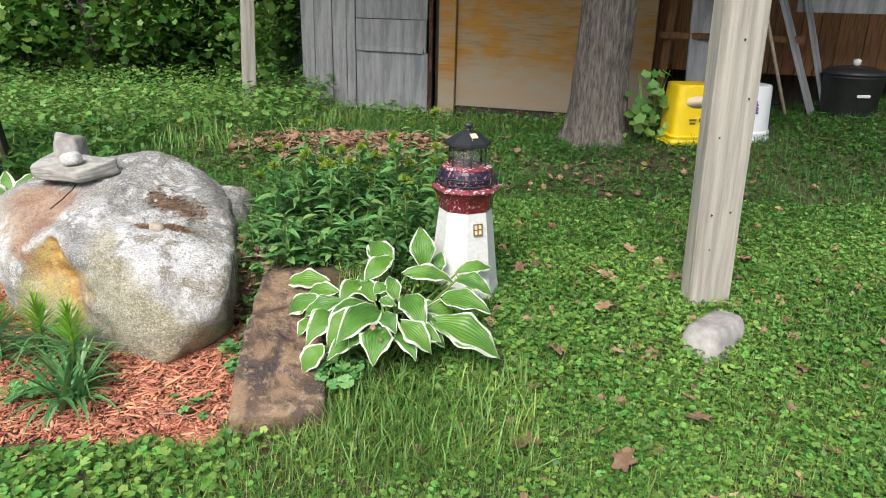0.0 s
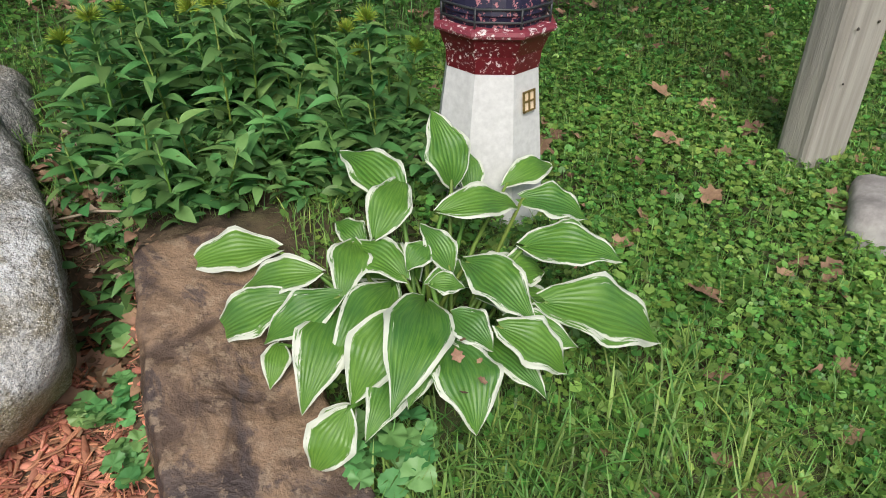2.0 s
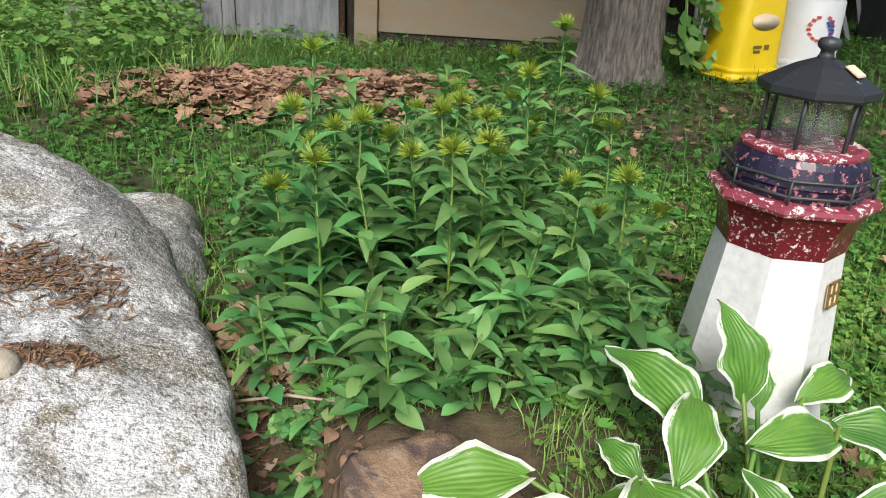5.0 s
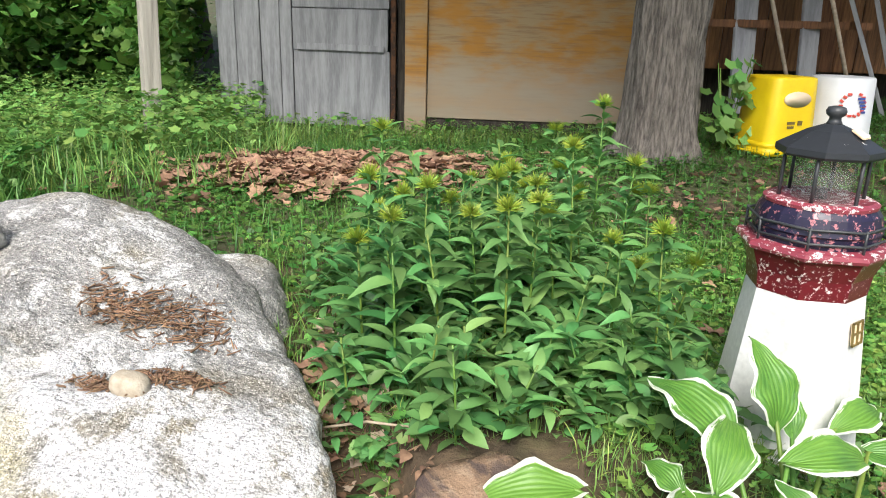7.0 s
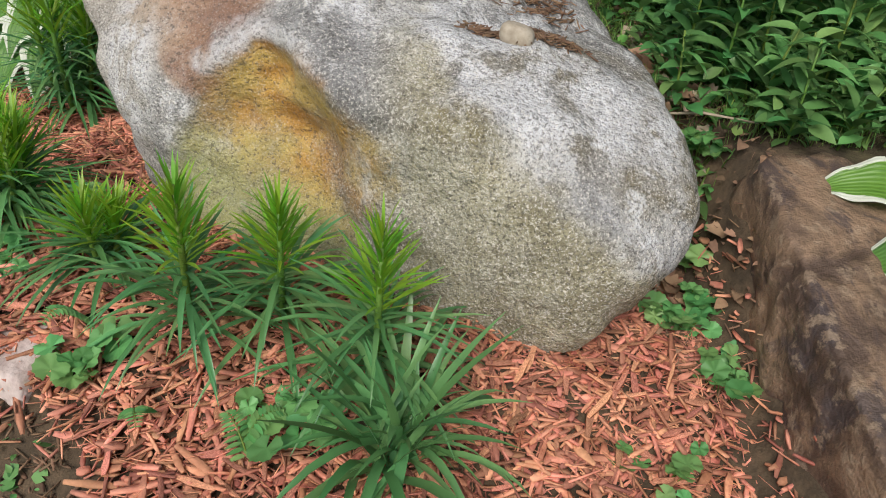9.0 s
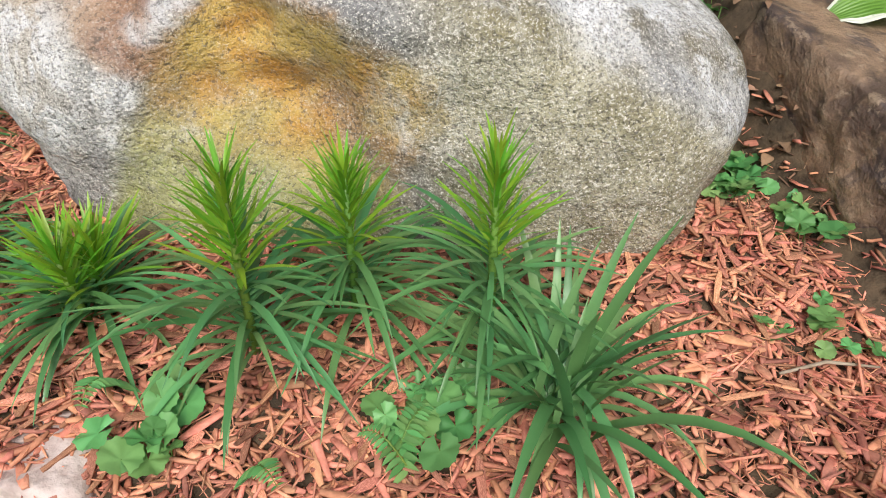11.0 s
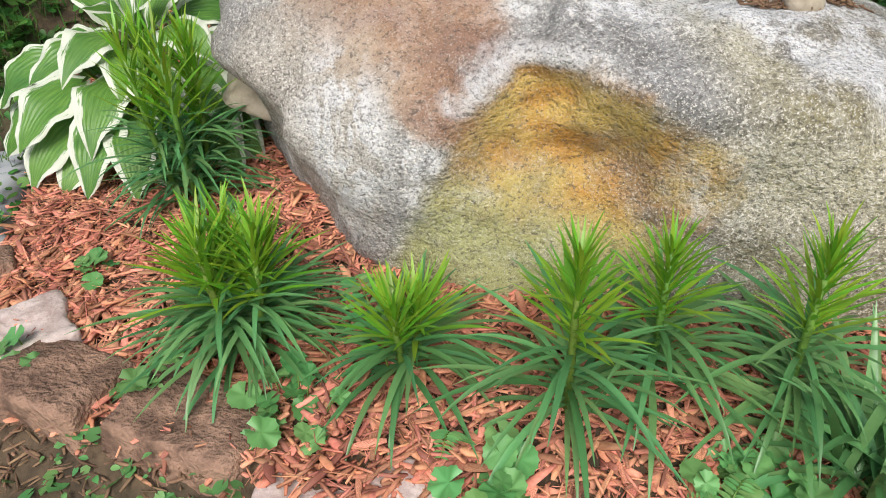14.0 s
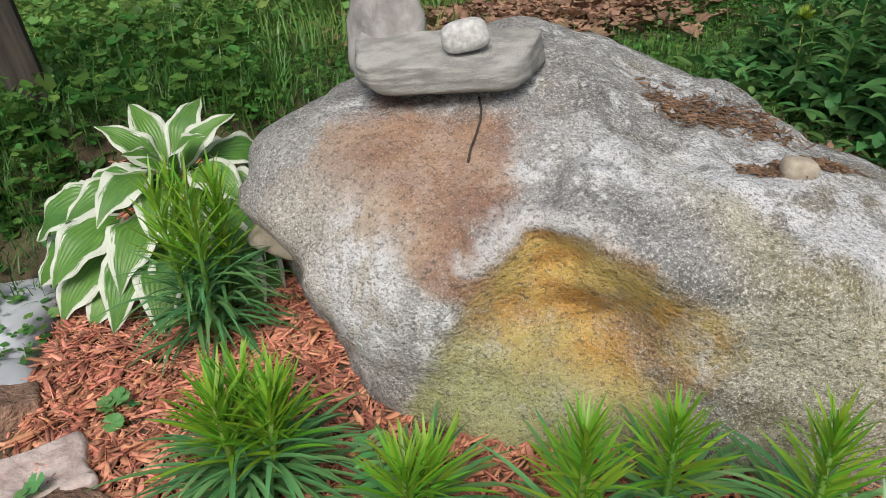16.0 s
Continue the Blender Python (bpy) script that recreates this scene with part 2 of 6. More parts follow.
    # the brow's shadow, painted as a dark line along the hollow's upper edge
    brow_shade = calc(n, "MULTIPLY", ochre, calc(n, "SUBTRACT", 1.0, steps(n, calc(n, "ABSOLUTE", calc(n, "SUBTRACT", brow, 0.03)), 0.0, 0.022)))
    col = mixc(n, calc(n, "MULTIPLY", brow_shade, 0.45), col, (0.13, 0.08, 0.03))
    crack = steps(n, calc(n, "ABSOLUTE", calc(n, "SUBTRACT", noise_of(n, 3.0, 4, 0.6, place(n, (1, 1, 1.7), (0, -30, 0)), 0.5), 0.5)), 0.0, 0.004)
    crack = calc(n, "MULTIPLY", calc(n, "SUBTRACT", 1.0, crack), steps(n, noise_of(n, 3.5, 2, 0.5, c), 0.5, 0.6))
    col = mixc(n, calc(n, "MULTIPLY", crack, 0.7), col, (0.07, 0.06, 0.05))
    for at, size in (((0.34, -0.36, 0.20), (0.30, 0.24, 0.22)), ((-0.05, -0.18, 0.38), (0.20, 0.22, 0.10)), ((0.15, -0.22, 0.31), (0.2, 0.2, 0.10)), ((0.52, -0.42, 0.0), (0.2, 0.2, 0.16)), ((-0.58, -0.1, 0.1), (0.09, 0.3, 0.2)), ((0.1, -0.5, 0.05), (0.2, 0.2, 0.12))):
        col = mixc(n, calc(n, "MULTIPLY", calc(n, "MULTIPLY", spot(at, size, 0.5, 1.15, 0.8), vein), 0.75), col, (0.74, 0.75, 0.77))
    below = steps(n, calc(n, "ADD", line(-0.55, -0.835, -0.31), calc(n, "MULTIPLY", ragged, 1.2)), 0.0, 0.06)
    damp = calc(n, "MULTIPLY", calc(n, "MULTIPLY", below, steps(n, px, -0.05, 0.1)), 0.75)
    col = mixc(n, damp, col, mixc(n, tone, (0.22, 0.19, 0.08), (0.40, 0.36, 0.20)))
    coated = calc(n, "MULTIPLY", calc(n, "MAXIMUM", ochre, stain), 0.55)
    col = mixc(n, calc(n, "MULTIPLY", steps(n, mottle, 0.5, 0.68), 0.26), col, (0.09, 0.085, 0.075))
    fleck = calc(n, "MULTIPLY", steps(n, grain, 0.56, 0.63), calc(n, "SUBTRACT", 0.85, coated))
    col = mixc(n, calc(n, "MAXIMUM", fleck, 0.0), col, (0.74, 0.71, 0.65))
    col = mixc(n, calc(n, "MULTIPLY", steps(n, grit, 0.55, 0.61), calc(n, "SUBTRACT", 0.56, calc(n, "MULTIPLY", coated, 0.6))), col, (0.06, 0.052, 0.045))
    coarse = noise_of(n, 105, 3, 0.75, place(n, (1, 1, 1.3), (15, 30, 0)))
    col = mixc(n, calc(n, "MULTIPLY", steps(n, coarse, 0.59, 0.625), calc(n, "SUBTRACT", 0.6, coated)), col, (0.76, 0.73, 0.67))
    col = mixc(n, calc(n, "MULTIPLY", calc(n, "SUBTRACT", 1.0, steps(n, coarse, 0.39, 0.43)), 0.6), col, (0.07, 0.062, 0.055))
    put(n, b, "Base Color", col)
    b.inputs["Roughness"].default_value = 0.85
    h = calc(n, "ADD", calc(n, "MULTIPLY", coarse, 0.4), calc(n, "ADD", patch, mottle))
    bump(n, b, h, 0.9, 0.018)
    return m


def slab_material():
    """Brown sandstone with purple-black stains, tan rubbed places and pale flecks."""
    m, n, b = tree_of("stained_sandstone")
    c = n.nodes.new("ShaderNodeTexCoord").outputs["Object"]
    big = noise_of(n, 7, 6, 0.62, c, 0.6)
    stain = noise_of(n, 5, 6, 0.66, place(n, (1, 0.7, 1), (10, 0, 50)), 0.9)
    mid = noise_of(n, 28, 5, 0.65, c)
    fine = noise_of(n, 190, 3, 0.7, c)
    col = mixc(n, steps(n, big, 0.4, 0.6), (0.095, 0.06, 0.042), (0.29, 0.19, 0.12))
    col = mixc(n, calc(n, "MULTIPLY", steps(n, stain, 0.49, 0.57), 0.8), col, (0.055, 0.042, 0.044))
    col = mixc(n, calc(n, "MULTIPLY", steps(n, mid, 0.54, 0.62), 0.6), col, (0.36, 0.265, 0.18))
    col = mixc(n, calc(n, "MULTIPLY", steps(n, fine, 0.4, 0.66), 0.3), col, (0.06, 0.04, 0.03))
    put(n, b, "Base Color", col)
    put(n, b, "Roughness", calc(n, "ADD", calc(n, "MULTIPLY", mid, 0.4), 0.42))
    bump(n, b, calc(n, "ADD", calc(n, "MULTIPLY", fine, 0.12), calc(n, "ADD", big, calc(n, "MULTIPLY", mid, 0.5))), 0.9, 0.02)
    return m


def ground_material():
    """Mossy soil under the lawn, bare brown soil in the garden bed."""
    m, n, b = tree_of("garden_soil")
    c = n.nodes.new("ShaderNodeTexCoord").outputs["Object"]
    sep = n.nodes.new("ShaderNodeSeparateXYZ")
    n.links.new(c, sep.inputs[0])
    big, mid, fine = noise_of(n, 1.6, 5, 0.6, c), noise_of(n, 14, 5, 0.65, c), noise_of(n, 110, 3, 0.65, c)
    wob = calc(n, "MULTIPLY", calc(n, "SUBTRACT", mid, 0.5), 0.3)
    bed = calc(n, "SUBTRACT", 1.0, steps(n, calc(n, "ADD", sep.outputs[0], wob), -0.72, -0.6))
    bed = calc(n, "MULTIPLY", bed, steps(n, calc(n, "ADD", sep.outputs[0], wob), -3.4, -3.2))
    bed = calc(n, "MULTIPLY", bed, calc(n, "SUBTRACT", 1.0, steps(n, calc(n, "ADD", sep.outputs[1], wob), 4.1, 4.4)))
    bed = calc(n, "MULTIPLY", bed, steps(n, calc(n, "ADD", sep.outputs[1], wob), 1.95, 2.2))
    green = calc(n, "MULTIPLY", steps(n, calc(n, "ADD", big, calc(n, "MULTIPLY", mid, 0.4)), 0.5, 0.85), calc(n, "SUBTRACT", 1.0, bed))
    col = mixc(n, steps(n, mid, 0.3, 0.7), (0.05, 0.034, 0.02), (0.145, 0.098, 0.058))
    col = mixc(n, calc(n, "MULTIPLY", green, 0.8), col, mixc(n, mid, (0.04, 0.075, 0.018), (0.085, 0.14, 0.035)))
    col = mixc(n, calc(n, "MULTIPLY", fine, 0.5), col, (0.03, 0.025, 0.015))
    put(n, b, "Base Color", col)
    b.inputs["Roughness"].default_value = 0.95
    bump(n, b, calc(n, "ADD", mid, calc(n, "MULTIPLY", fine, 0.3)), 0.7, 0.02)
    return m


def hosta_material(name="variegated_hosta", cut=0.43, fresh=(0.20, 0.38, 0.05)):
    """Green blade with parallel veins and a ragged white margin; u across, v along."""
    m, n, b = tree_of(name)
    uvn = n.nodes.new("ShaderNodeTexCoord").outputs["UV"]
    sep = n.nodes.new("ShaderNodeSeparateXYZ")
    n.links.new(uvn, sep.inputs[0])
    u, v = sep.outputs[0], sep.outputs[1]
    geo = n.nodes.new("ShaderNodeNewGeometry").outputs["Position"]
    info = n.nodes.new("ShaderNodeObjectInfo").outputs["Random"]
    wob = noise_of(n, 6, 3, 0.6, place(n, (1, 4, 1), uv=True))
    shift = n.nodes.new("ShaderNodeVectorMath")
    shift.operation = "ADD"
    n.links.new(place(n, (9, 2.2, 1), uv=True), shift.inputs[0])
    off = n.nodes.new("ShaderNodeCombineXYZ")
    put(n, off, 0, calc(n, "MULTIPLY", info, 37.0))
    put(n, off, 1, calc(n, "MULTIPLY", info, 91.0))
    n.links.new(off.outputs[0], shift.inputs[1])
    flame = noise_of(n, 1.0, 4, 0.7, shift.outputs[0])
    edge = calc(n, "ADD", calc(n, "ABSOLUTE", calc(n, "SUBTRACT", u, 0.5)), calc(n, "MULTIPLY", v, 0.085))
    edge = calc(n, "ADD", edge, calc(n, "MULTIPLY", calc(n, "SUBTRACT", info, 0.5), 0.05))
    margin = steps(n, calc(n, "ADD", edge, calc(n, "MULTIPLY", calc(n, "SUBTRACT", flame, 0.5), 0.55)), cut, cut + 0.03)
    vein = n.nodes.new("ShaderNodeTexWave")
    vein.wave_type = "BANDS"
    vein.bands_direction = "X"
    vein.inputs["Scale"].default_value, vein.inputs["Distortion"].default_value = 3.2, 0.3
    n.links.new(uvn, vein.inputs["Vector"])
    streak = noise_of(n, 5, 4, 0.6, place(n, (8, 1, 1), uv=True))
    g = mixc(n, steps(n, streak, 0.35, 0.68), (0.06, 0.19, 0.03), (0.17, 0.35, 0.055))
    g = mixc(n, calc(n, "MULTIPLY", info, 0.5), g, fresh)
    g = mixc(n, calc(n, "MULTIPLY", steps(n, noise_of(n, 7, 3, 0.6, geo), 0.45, 0.7), 0.5), g, (0.05, 0.16, 0.05))
    g = mixc(n, calc(n, "MULTIPLY", vein.outputs["Fac"], 0.3), g, (0.07, 0.20, 0.03))
    col = mixc(n, margin, g, (0.72, 0.76, 0.64))
    put(n, b, "Base Color", col)
    b.inputs["Roughness"].default_value = 0.42
    bump(n, b, calc(n, "ADD", vein.outputs["Fac"], calc(n, "MULTIPLY", wob, 0.5)), 0.27, 0.005)
    t = n.nodes.new("ShaderNodeBsdfTranslucent")
    put(n, t, "Color", col)
    s = n.nodes.new("ShaderNodeMixShader")
    s.inputs[0].default_value = 0.22
    n.links.new(b.outputs[0], s.inputs[1])
    n.links.new(t.outputs[0], s.inputs[2])
    n.links.new(s.outputs[0], n.nodes["Material Output"].inputs[0])
    return m


def chipped_paint(name, coat, under, cut, rough=0.35, scale=22):
    """Glossy paint worn through to an undercoat."""
    m, n, b = tree_of(name)
    c = n.nodes.new("ShaderNodeTexCoord").outputs["Object"]
    worn = steps(n, calc(n, "ADD", noise_of(n, scale, 6, 0.7, c), calc(n, "MULTIPLY", noise_of(n, 5, 3, 0.6, c), 0.25)), cut, cut + 0.03)
    fine = noise_of(n, 60, 3, 0.6, c)
    put(n, b, "Base Color", mixc(n, worn, mixc(n, fine, coat, tuple(0.6 * v for v in coat)), under))
    b.inputs["Roughness"].default_value = rough
    bump(n, b, calc(n, "SUBTRACT", calc(n, "MULTIPLY", fine, 0.3), worn), 0.3, 0.003)
    return m


def panel_material():
    """Plywood, orange-brown and weathered to grey low down where rain splashes it."""
    m, n, b = tree_of("weathered_plywood")
    c = n.nodes.new("ShaderNodeTexCoord").outputs["Object"]
    sep = n.nodes.new("ShaderNodeSeparateXYZ")
    n.links.new(c, sep.inputs[0])
    lines = noise_of(n, 6, 6, 0.65, place(n, (0.5, 1, 6)))
    blot = noise_of(n, 3.2, 5, 0.6, place(n, (0.6, 1, 1.6)))
    col = mixc(n, steps(n, blot, 0.38, 0.62), (0.40, 0.19, 0.03), (0.34, 0.245, 0.13))
    col = mixc(n, calc(n, "MULTIPLY", steps(n, lines, 0.45, 0.7), 0.6), col, (0.22, 0.12, 0.05))
    splash = steps(n, calc(n, "ADD", calc(n, "MULTIPLY", sep.outputs[2], -1.0), calc(n, "MULTIPLY", blot, 0.5)), 0.6, 1.05)
    col = mixc(n, calc(n, "MULTIPLY", splash, 0.7), col, (0.36, 0.31, 0.24))
    put(n, b, "Base Color", col)
    b.inputs["Roughness"].default_value = 0.8
    bump(n, b, lines, 0.3, 0.004)
    return m


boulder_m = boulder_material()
slab_stone = slab_material()
ground_m = ground_material()
hosta_m = hosta_material()
pale_hosta_m = hosta_material("pale_variegated_hosta", 0.375, (0.26, 0.44, 0.12))
panel_m = panel_material()
white_paint = chipped_paint("white_masonry_paint", (0.82, 0.82, 0.81), (0.5, 0.47, 0.42), 0.86, 0.6)
red_paint = chipped_paint("dark_red_paint", (0.16, 0.010, 0.02), (0.74, 0.66, 0.66), 0.72, 0.3, 85)
navy_paint = chipped_paint("blue_black_paint_over_red", (0.02, 0.016, 0.045), (0.42, 0.16, 0.18), 0.67, 0.3, 75)
lip_paint = chipped_paint("worn_pink_paint", (0.30, 0.05, 0.075), (0.80, 0.70, 0.70), 0.66, 0.35, 60)
roof_paint = chipped_paint("flaking_black_paint", (0.03, 0.034, 0.042), (0.62, 0.6, 0.56), 0.80, 0.45, 50)
rusty = chipped_paint("rusted_wood", (0.12, 0.05, 0.02), (0.04, 0.02, 0.012), 0.6, 0.9)

glass_m, gn, gb = tree_of("clear_glass")
gb.inputs["Roughness"].default_value = 0.03
gb.inputs["Base Color"].default_value = (0.8, 0.82, 0.8, 1)
clear = gn.nodes.new("ShaderNodeBsdfTransparent")
clear.inputs[0].default_value = (0.93, 0.95, 0.94, 1)
both = gn.nodes.new("ShaderNodeMixShader")
both.inputs[0].default_value = 0.09
gn.links.new(clear.outputs[0], both.inputs[1])
gn.links.new(gb.outputs[0], both.inputs[2])
gn.links.new(both.outputs[0], gn.nodes["Material Output"].inputs[0])


# ---- shapes ----
def link_mesh(name, verts, faces, material, parent=None, label="", smooth=True, uv=None):
    """One mesh object, under a thing if one is given."""
    me = bpy.data.meshes.new(name)
    me.from_pydata([tuple(v) for v in verts], [], [tuple(f) for f in faces])
    if smooth:
        me.shade_smooth()
    if uv is not None:
        lay = me.uv_layers.new(name="UVMap")
        idx = np.empty(len(me.loops), dtype=np.int32)
        me.loops.foreach_get("vertex_index", idx)
        lay.data.foreach_set("uv", np.asarray(uv, dtype=np.float32)[idx].ravel())
    me.materials.append(material)
    ob = new(name, me)
    if parent is not None:
        ob.parent = parent
    if label:
        ob["label"] = label
    return ob


def part(name, bm, material, parent=None, label="", smooth=False):
    me = bpy.data.meshes.new(name)
    bm.normal_update()
    bm.to_mesh(me)
    bm.free()
    if smooth:
        me.shade_smooth()
    me.materials.append(material)
    ob = new(name, me)
    if parent is not None:
        ob.parent = parent
    if label:
        ob["label"] = label
    return ob


def share(ob, name, parent, m):
    """Another piece on the same mesh."""
    o = new(name, ob.data)
    o.parent = parent
    o.matrix_basis = m
    return o


def thing(name, at, label, category, group="", turn=0.0):
    e = new(name)
    e.empty_display_size = 0.05
    e.matrix_basis = pose(*at, 0, 0, turn)
    return tagged(e, label, category, group)


def box(bm, size, at=(0, 0, 0), m=None, bevel=0.004, rough=0.0, cuts=0):
    """A bevelled block added to a bmesh; rough: uneven faces."""
    b2 = bmesh.new()
    bmesh.ops.create_cube(b2, size=1)
    bmesh.ops.scale(b2, vec=size, verts=b2.verts)
    if cuts:
        bmesh.ops.subdivide_edges(b2, edges=[e for e in b2.edges if e.calc_length() > max(size) * 0.9], cuts=cuts, use_grid_fill=True)
    if bevel:
        bmesh.ops.bevel(b2, geom=[e for e in b2.edges if len(e.link_faces) == 2 and e.calc_face_angle() > 0.5], offset=bevel, segments=2, affect="EDGES")
    if rough:
        for v in b2.verts:
            v.co += noise.noise_vector(v.co * 7 + Vector(at) * 3) * rough
    m4 = Matrix.Translation(at) @ (m or Matrix())
    bmesh.ops.transform(b2, matrix=m4, verts=b2.verts)
    me = bpy.data.meshes.new("tmp")
    b2.to_mesh(me)
    b2.free()
    bm.from_mesh(me)
    bpy.data.meshes.remove(me)
    return bm


def lathe(profile, sides=24, phase=0.0, cap=True):
    """Verts and faces of a turned body; profile: (radius, height) from the bottom up."""
    vs, fs = [], []
    for r, z in profile:
        for k in range(sides):
            a = 2 * math.pi * (k + phase) / sides
            vs.append((r * math.cos(a), r * math.sin(a), z))
    for i in range(len(profile) - 1):
        for k in range(sides):
            a, b = i * sides + k, i * sides + (k + 1) % sides
            fs.append((a, b, b + sides, a + sides))
    if cap:
        fs.append(tuple(reversed(range(sides))))
        fs.append(tuple(range((len(profile) - 1) * sides, len(profile) * sides)))
    return vs, fs


def tube(points, radii, sides=8):
    """Verts and faces of a round bar along points."""
    vs, fs = [], []
    pts = [Vector(p) for p in points]
    for i, p in enumerate(pts):
        d = (pts[min(i + 1, len(pts) - 1)] - pts[max(i - 1, 0)]).normalized()
        s = d.orthogonal().normalized() if abs(d.z) > 0.95 else d.cross(Vector((0, 0, 1))).normalized()
        u = s.cross(d)
        r = radii[i] if isinstance(radii, (list, tuple)) else radii
        for k in range(sides):
            a = 2 * math.pi * k / sides
            vs.append(p + s * (r * math.cos(a)) + u * (r * math.sin(a)))
    for i in range(len(pts) - 1):
        for k in range(sides):
            a, b = i * sides + k, i * sides + (k + 1) % sides
            fs.append((a, b, b + sides, a + sides))
    fs.append(tuple(reversed(range(sides))))
    fs.append(tuple(range((len(pts) - 1) * sides, len(pts) * sides)))
    return vs, fs


def scatter(name, protos, pos, yaw, tilt, size, material, label, category, seed=1, rolls=None):
    """Many small leaves or chips in one mesh; protos: (verts, faces) of 3- or 4-cornered faces."""
    rng = np.random.default_rng(seed)
    kind = rng.integers(0, len(protos), len(pos))
    all_v, all_f, base = [], [], 0
    for k, (pv, pf) in enumerate(protos):
        sel = np.where(kind == k)[0]
        if len(sel) == 0:
            continue
        pv = np.asarray(pv, float)
        s = np.asarray(size)[sel]
        s = s[:, None, None] if s.ndim == 1 else s[:, None, :]
        v = pv[None] * s
        if rolls is not None:
            c, q = np.cos(rolls[sel])[:, None], np.sin(rolls[sel])[:, None]
            v = np.stack((v[..., 0] * c + v[..., 2] * q, v[..., 1], -v[..., 0] * q + v[..., 2] * c), -1)
        c, q = np.cos(tilt[sel])[:, None], np.sin(tilt[sel])[:, None]
        v = np.stack((v[..., 0], v[..., 1] * c - v[..., 2] * q, v[..., 1] * q + v[..., 2] * c), -1)
        c, q = np.cos(yaw[sel])[:, None], np.sin(yaw[sel])[:, None]
        v = np.stack((v[..., 0] * c - v[..., 1] * q, v[..., 0] * q + v[..., 1] * c, v[..., 2]), -1)
        v += np.asarray(pos)[sel][:, None]
        tri = []
        for f in pf:
            tri += [f] if len(f) == 3 else [(f[0], f[1], f[2]), (f[0], f[2], f[3])]
        tri = np.asarray(tri)
        all_f.append((tri[None] + (base + np.arange(len(sel)) * len(pv))[:, None, None]).reshape(-1, 3))
        all_v.append(v.reshape(-1, 3))
        base += len(sel) * len(pv)
    V, T = np.concatenate(all_v), np.concatenate(all_f)
    me = bpy.data.meshes.new(name)
    me.vertices.add(len(V))
    me.vertices.foreach_set("co", V.astype(np.float32).ravel())
    me.loops.add(len(T) * 3)
    me.loops.foreach_set("vertex_index", T.astype(np.int32).ravel())
    me.polygons.add(len(T))
    me.polygons.foreach_set("loop_start", np.arange(0, len(T) * 3, 3, dtype=np.int32))
    me.update(calc_edges=True)
    me.shade_smooth()
    me.materials.append(material)
    return tagged(new(name, me), label, category, "", "stuff")


def blade(bend=0.5, width=0.02, n=4):
    """A grass blade 1 high, bending towards +y."""
    vs, fs = [], []
    for i in range(n):
        t = i / n
        w = width * (1 - 0.6 * t * t)
        y, z = bend * t * t, t * (1 - 0.25 * bend * t)
        vs += [(-w, y, z), (w, y, z)]
    vs.append((0, bend, 1 - 0.25 * bend))
    for i in range(n - 1):
        fs.append((2 * i, 2 * i + 1, 2 * i + 3, 2 * i + 2))
    fs.append((2 * n - 2, 2 * n - 1, 2 * n))
    return vs, fs


def round_leaf(lobes=0, n=9, cup=0.12, stem=0.0):
    """A round, scalloped leaf lying in xy, radius 1, notched at its stem."""
    vs, fs = [(0, 0, 0)], []
    for k in range(n + 1):
        a = math.pi * (-0.42 + 1.84 * k / n)
        r = 1 + (0.07 * (-1) ** k if lobes else 0)
        vs.append((r * math.cos(a), r * math.sin(a) + 0.1, cup * (1 + 0.4 * math.sin(3 * a))))
    for k in range(1, n + 1):
        fs.append((0, k, k + 1))
    return vs, fs


def scalloped_leaf(wave=0.1, n=28):
    """A kidney-shaped leaf with a finely scalloped, wavy edge, radius 1."""
    vs, fs = [(0, 0, 0)], []
    for ring in (0.55, 1.0):
        for k in range(n + 1):
            a = math.pi * (-0.44 + 1.88 * k / n)
            r = ring * (1 + (0.045 * (-1) ** k if ring == 1.0 else 0)) * (1 + 0.05 * math.sin(2 * a))
            vs.append((r * math.cos(a), r * math.sin(a) + 0.12, 0.14 * ring + wave * ring * math.sin(5 * a)))
    for k in range(1, n + 1):
        fs += [(0, k, k + 1), (k, k + n + 1, k + n + 2, k + 1)]
    return vs, fs


def trefoil():
    vs, fs = [], []
    for j in range(3):
        a0 = 2 * math.pi * j / 3
        b = len(vs)
        ring = [(0, 0, 0), (0.38, 0.35, 0.1), (0.5, 0.75, 0.12), (0.25, 1.0, 0.06), (0, 0.92, 0.02), (-0.25, 1.0, 0.06), (-0.5, 0.75, 0.12), (-0.38, 0.35, 0.1)]
        for x, y, z in ring:
            vs.append((x * math.cos(a0) - y * math.sin(a0), x * math.sin(a0) + y * math.cos(a0), z))
        fs += [(b, b + 1, b + 2, b + 3), (b, b + 3, b + 4), (b, b + 4, b + 5), (b, b + 5, b + 6, b + 7)]
    return vs, fs


def lance_leaf(width=0.16, droop=0.3, fold=0.25, n=6):
    """A pointed leaf 1 long along +y, folded along its midrib."""
    vs, fs = [], []
    for i in range(n + 1):
        t = i / n
        w = width * (math.sin(math.pi * t ** 0.75) ** 0.9 if 0 < t < 1 else 0.04)
        z = 0.25 * t - droop * t * t
        vs += [(-w, t, z + fold * w), (0, t, z), (w, t, z + fold * w)]
    for i in range(n):
        a = 3 * i
        fs += [(a, a + 1, a + 4, a + 3), (a + 1, a + 2, a + 5, a + 4)]
    return vs, fs


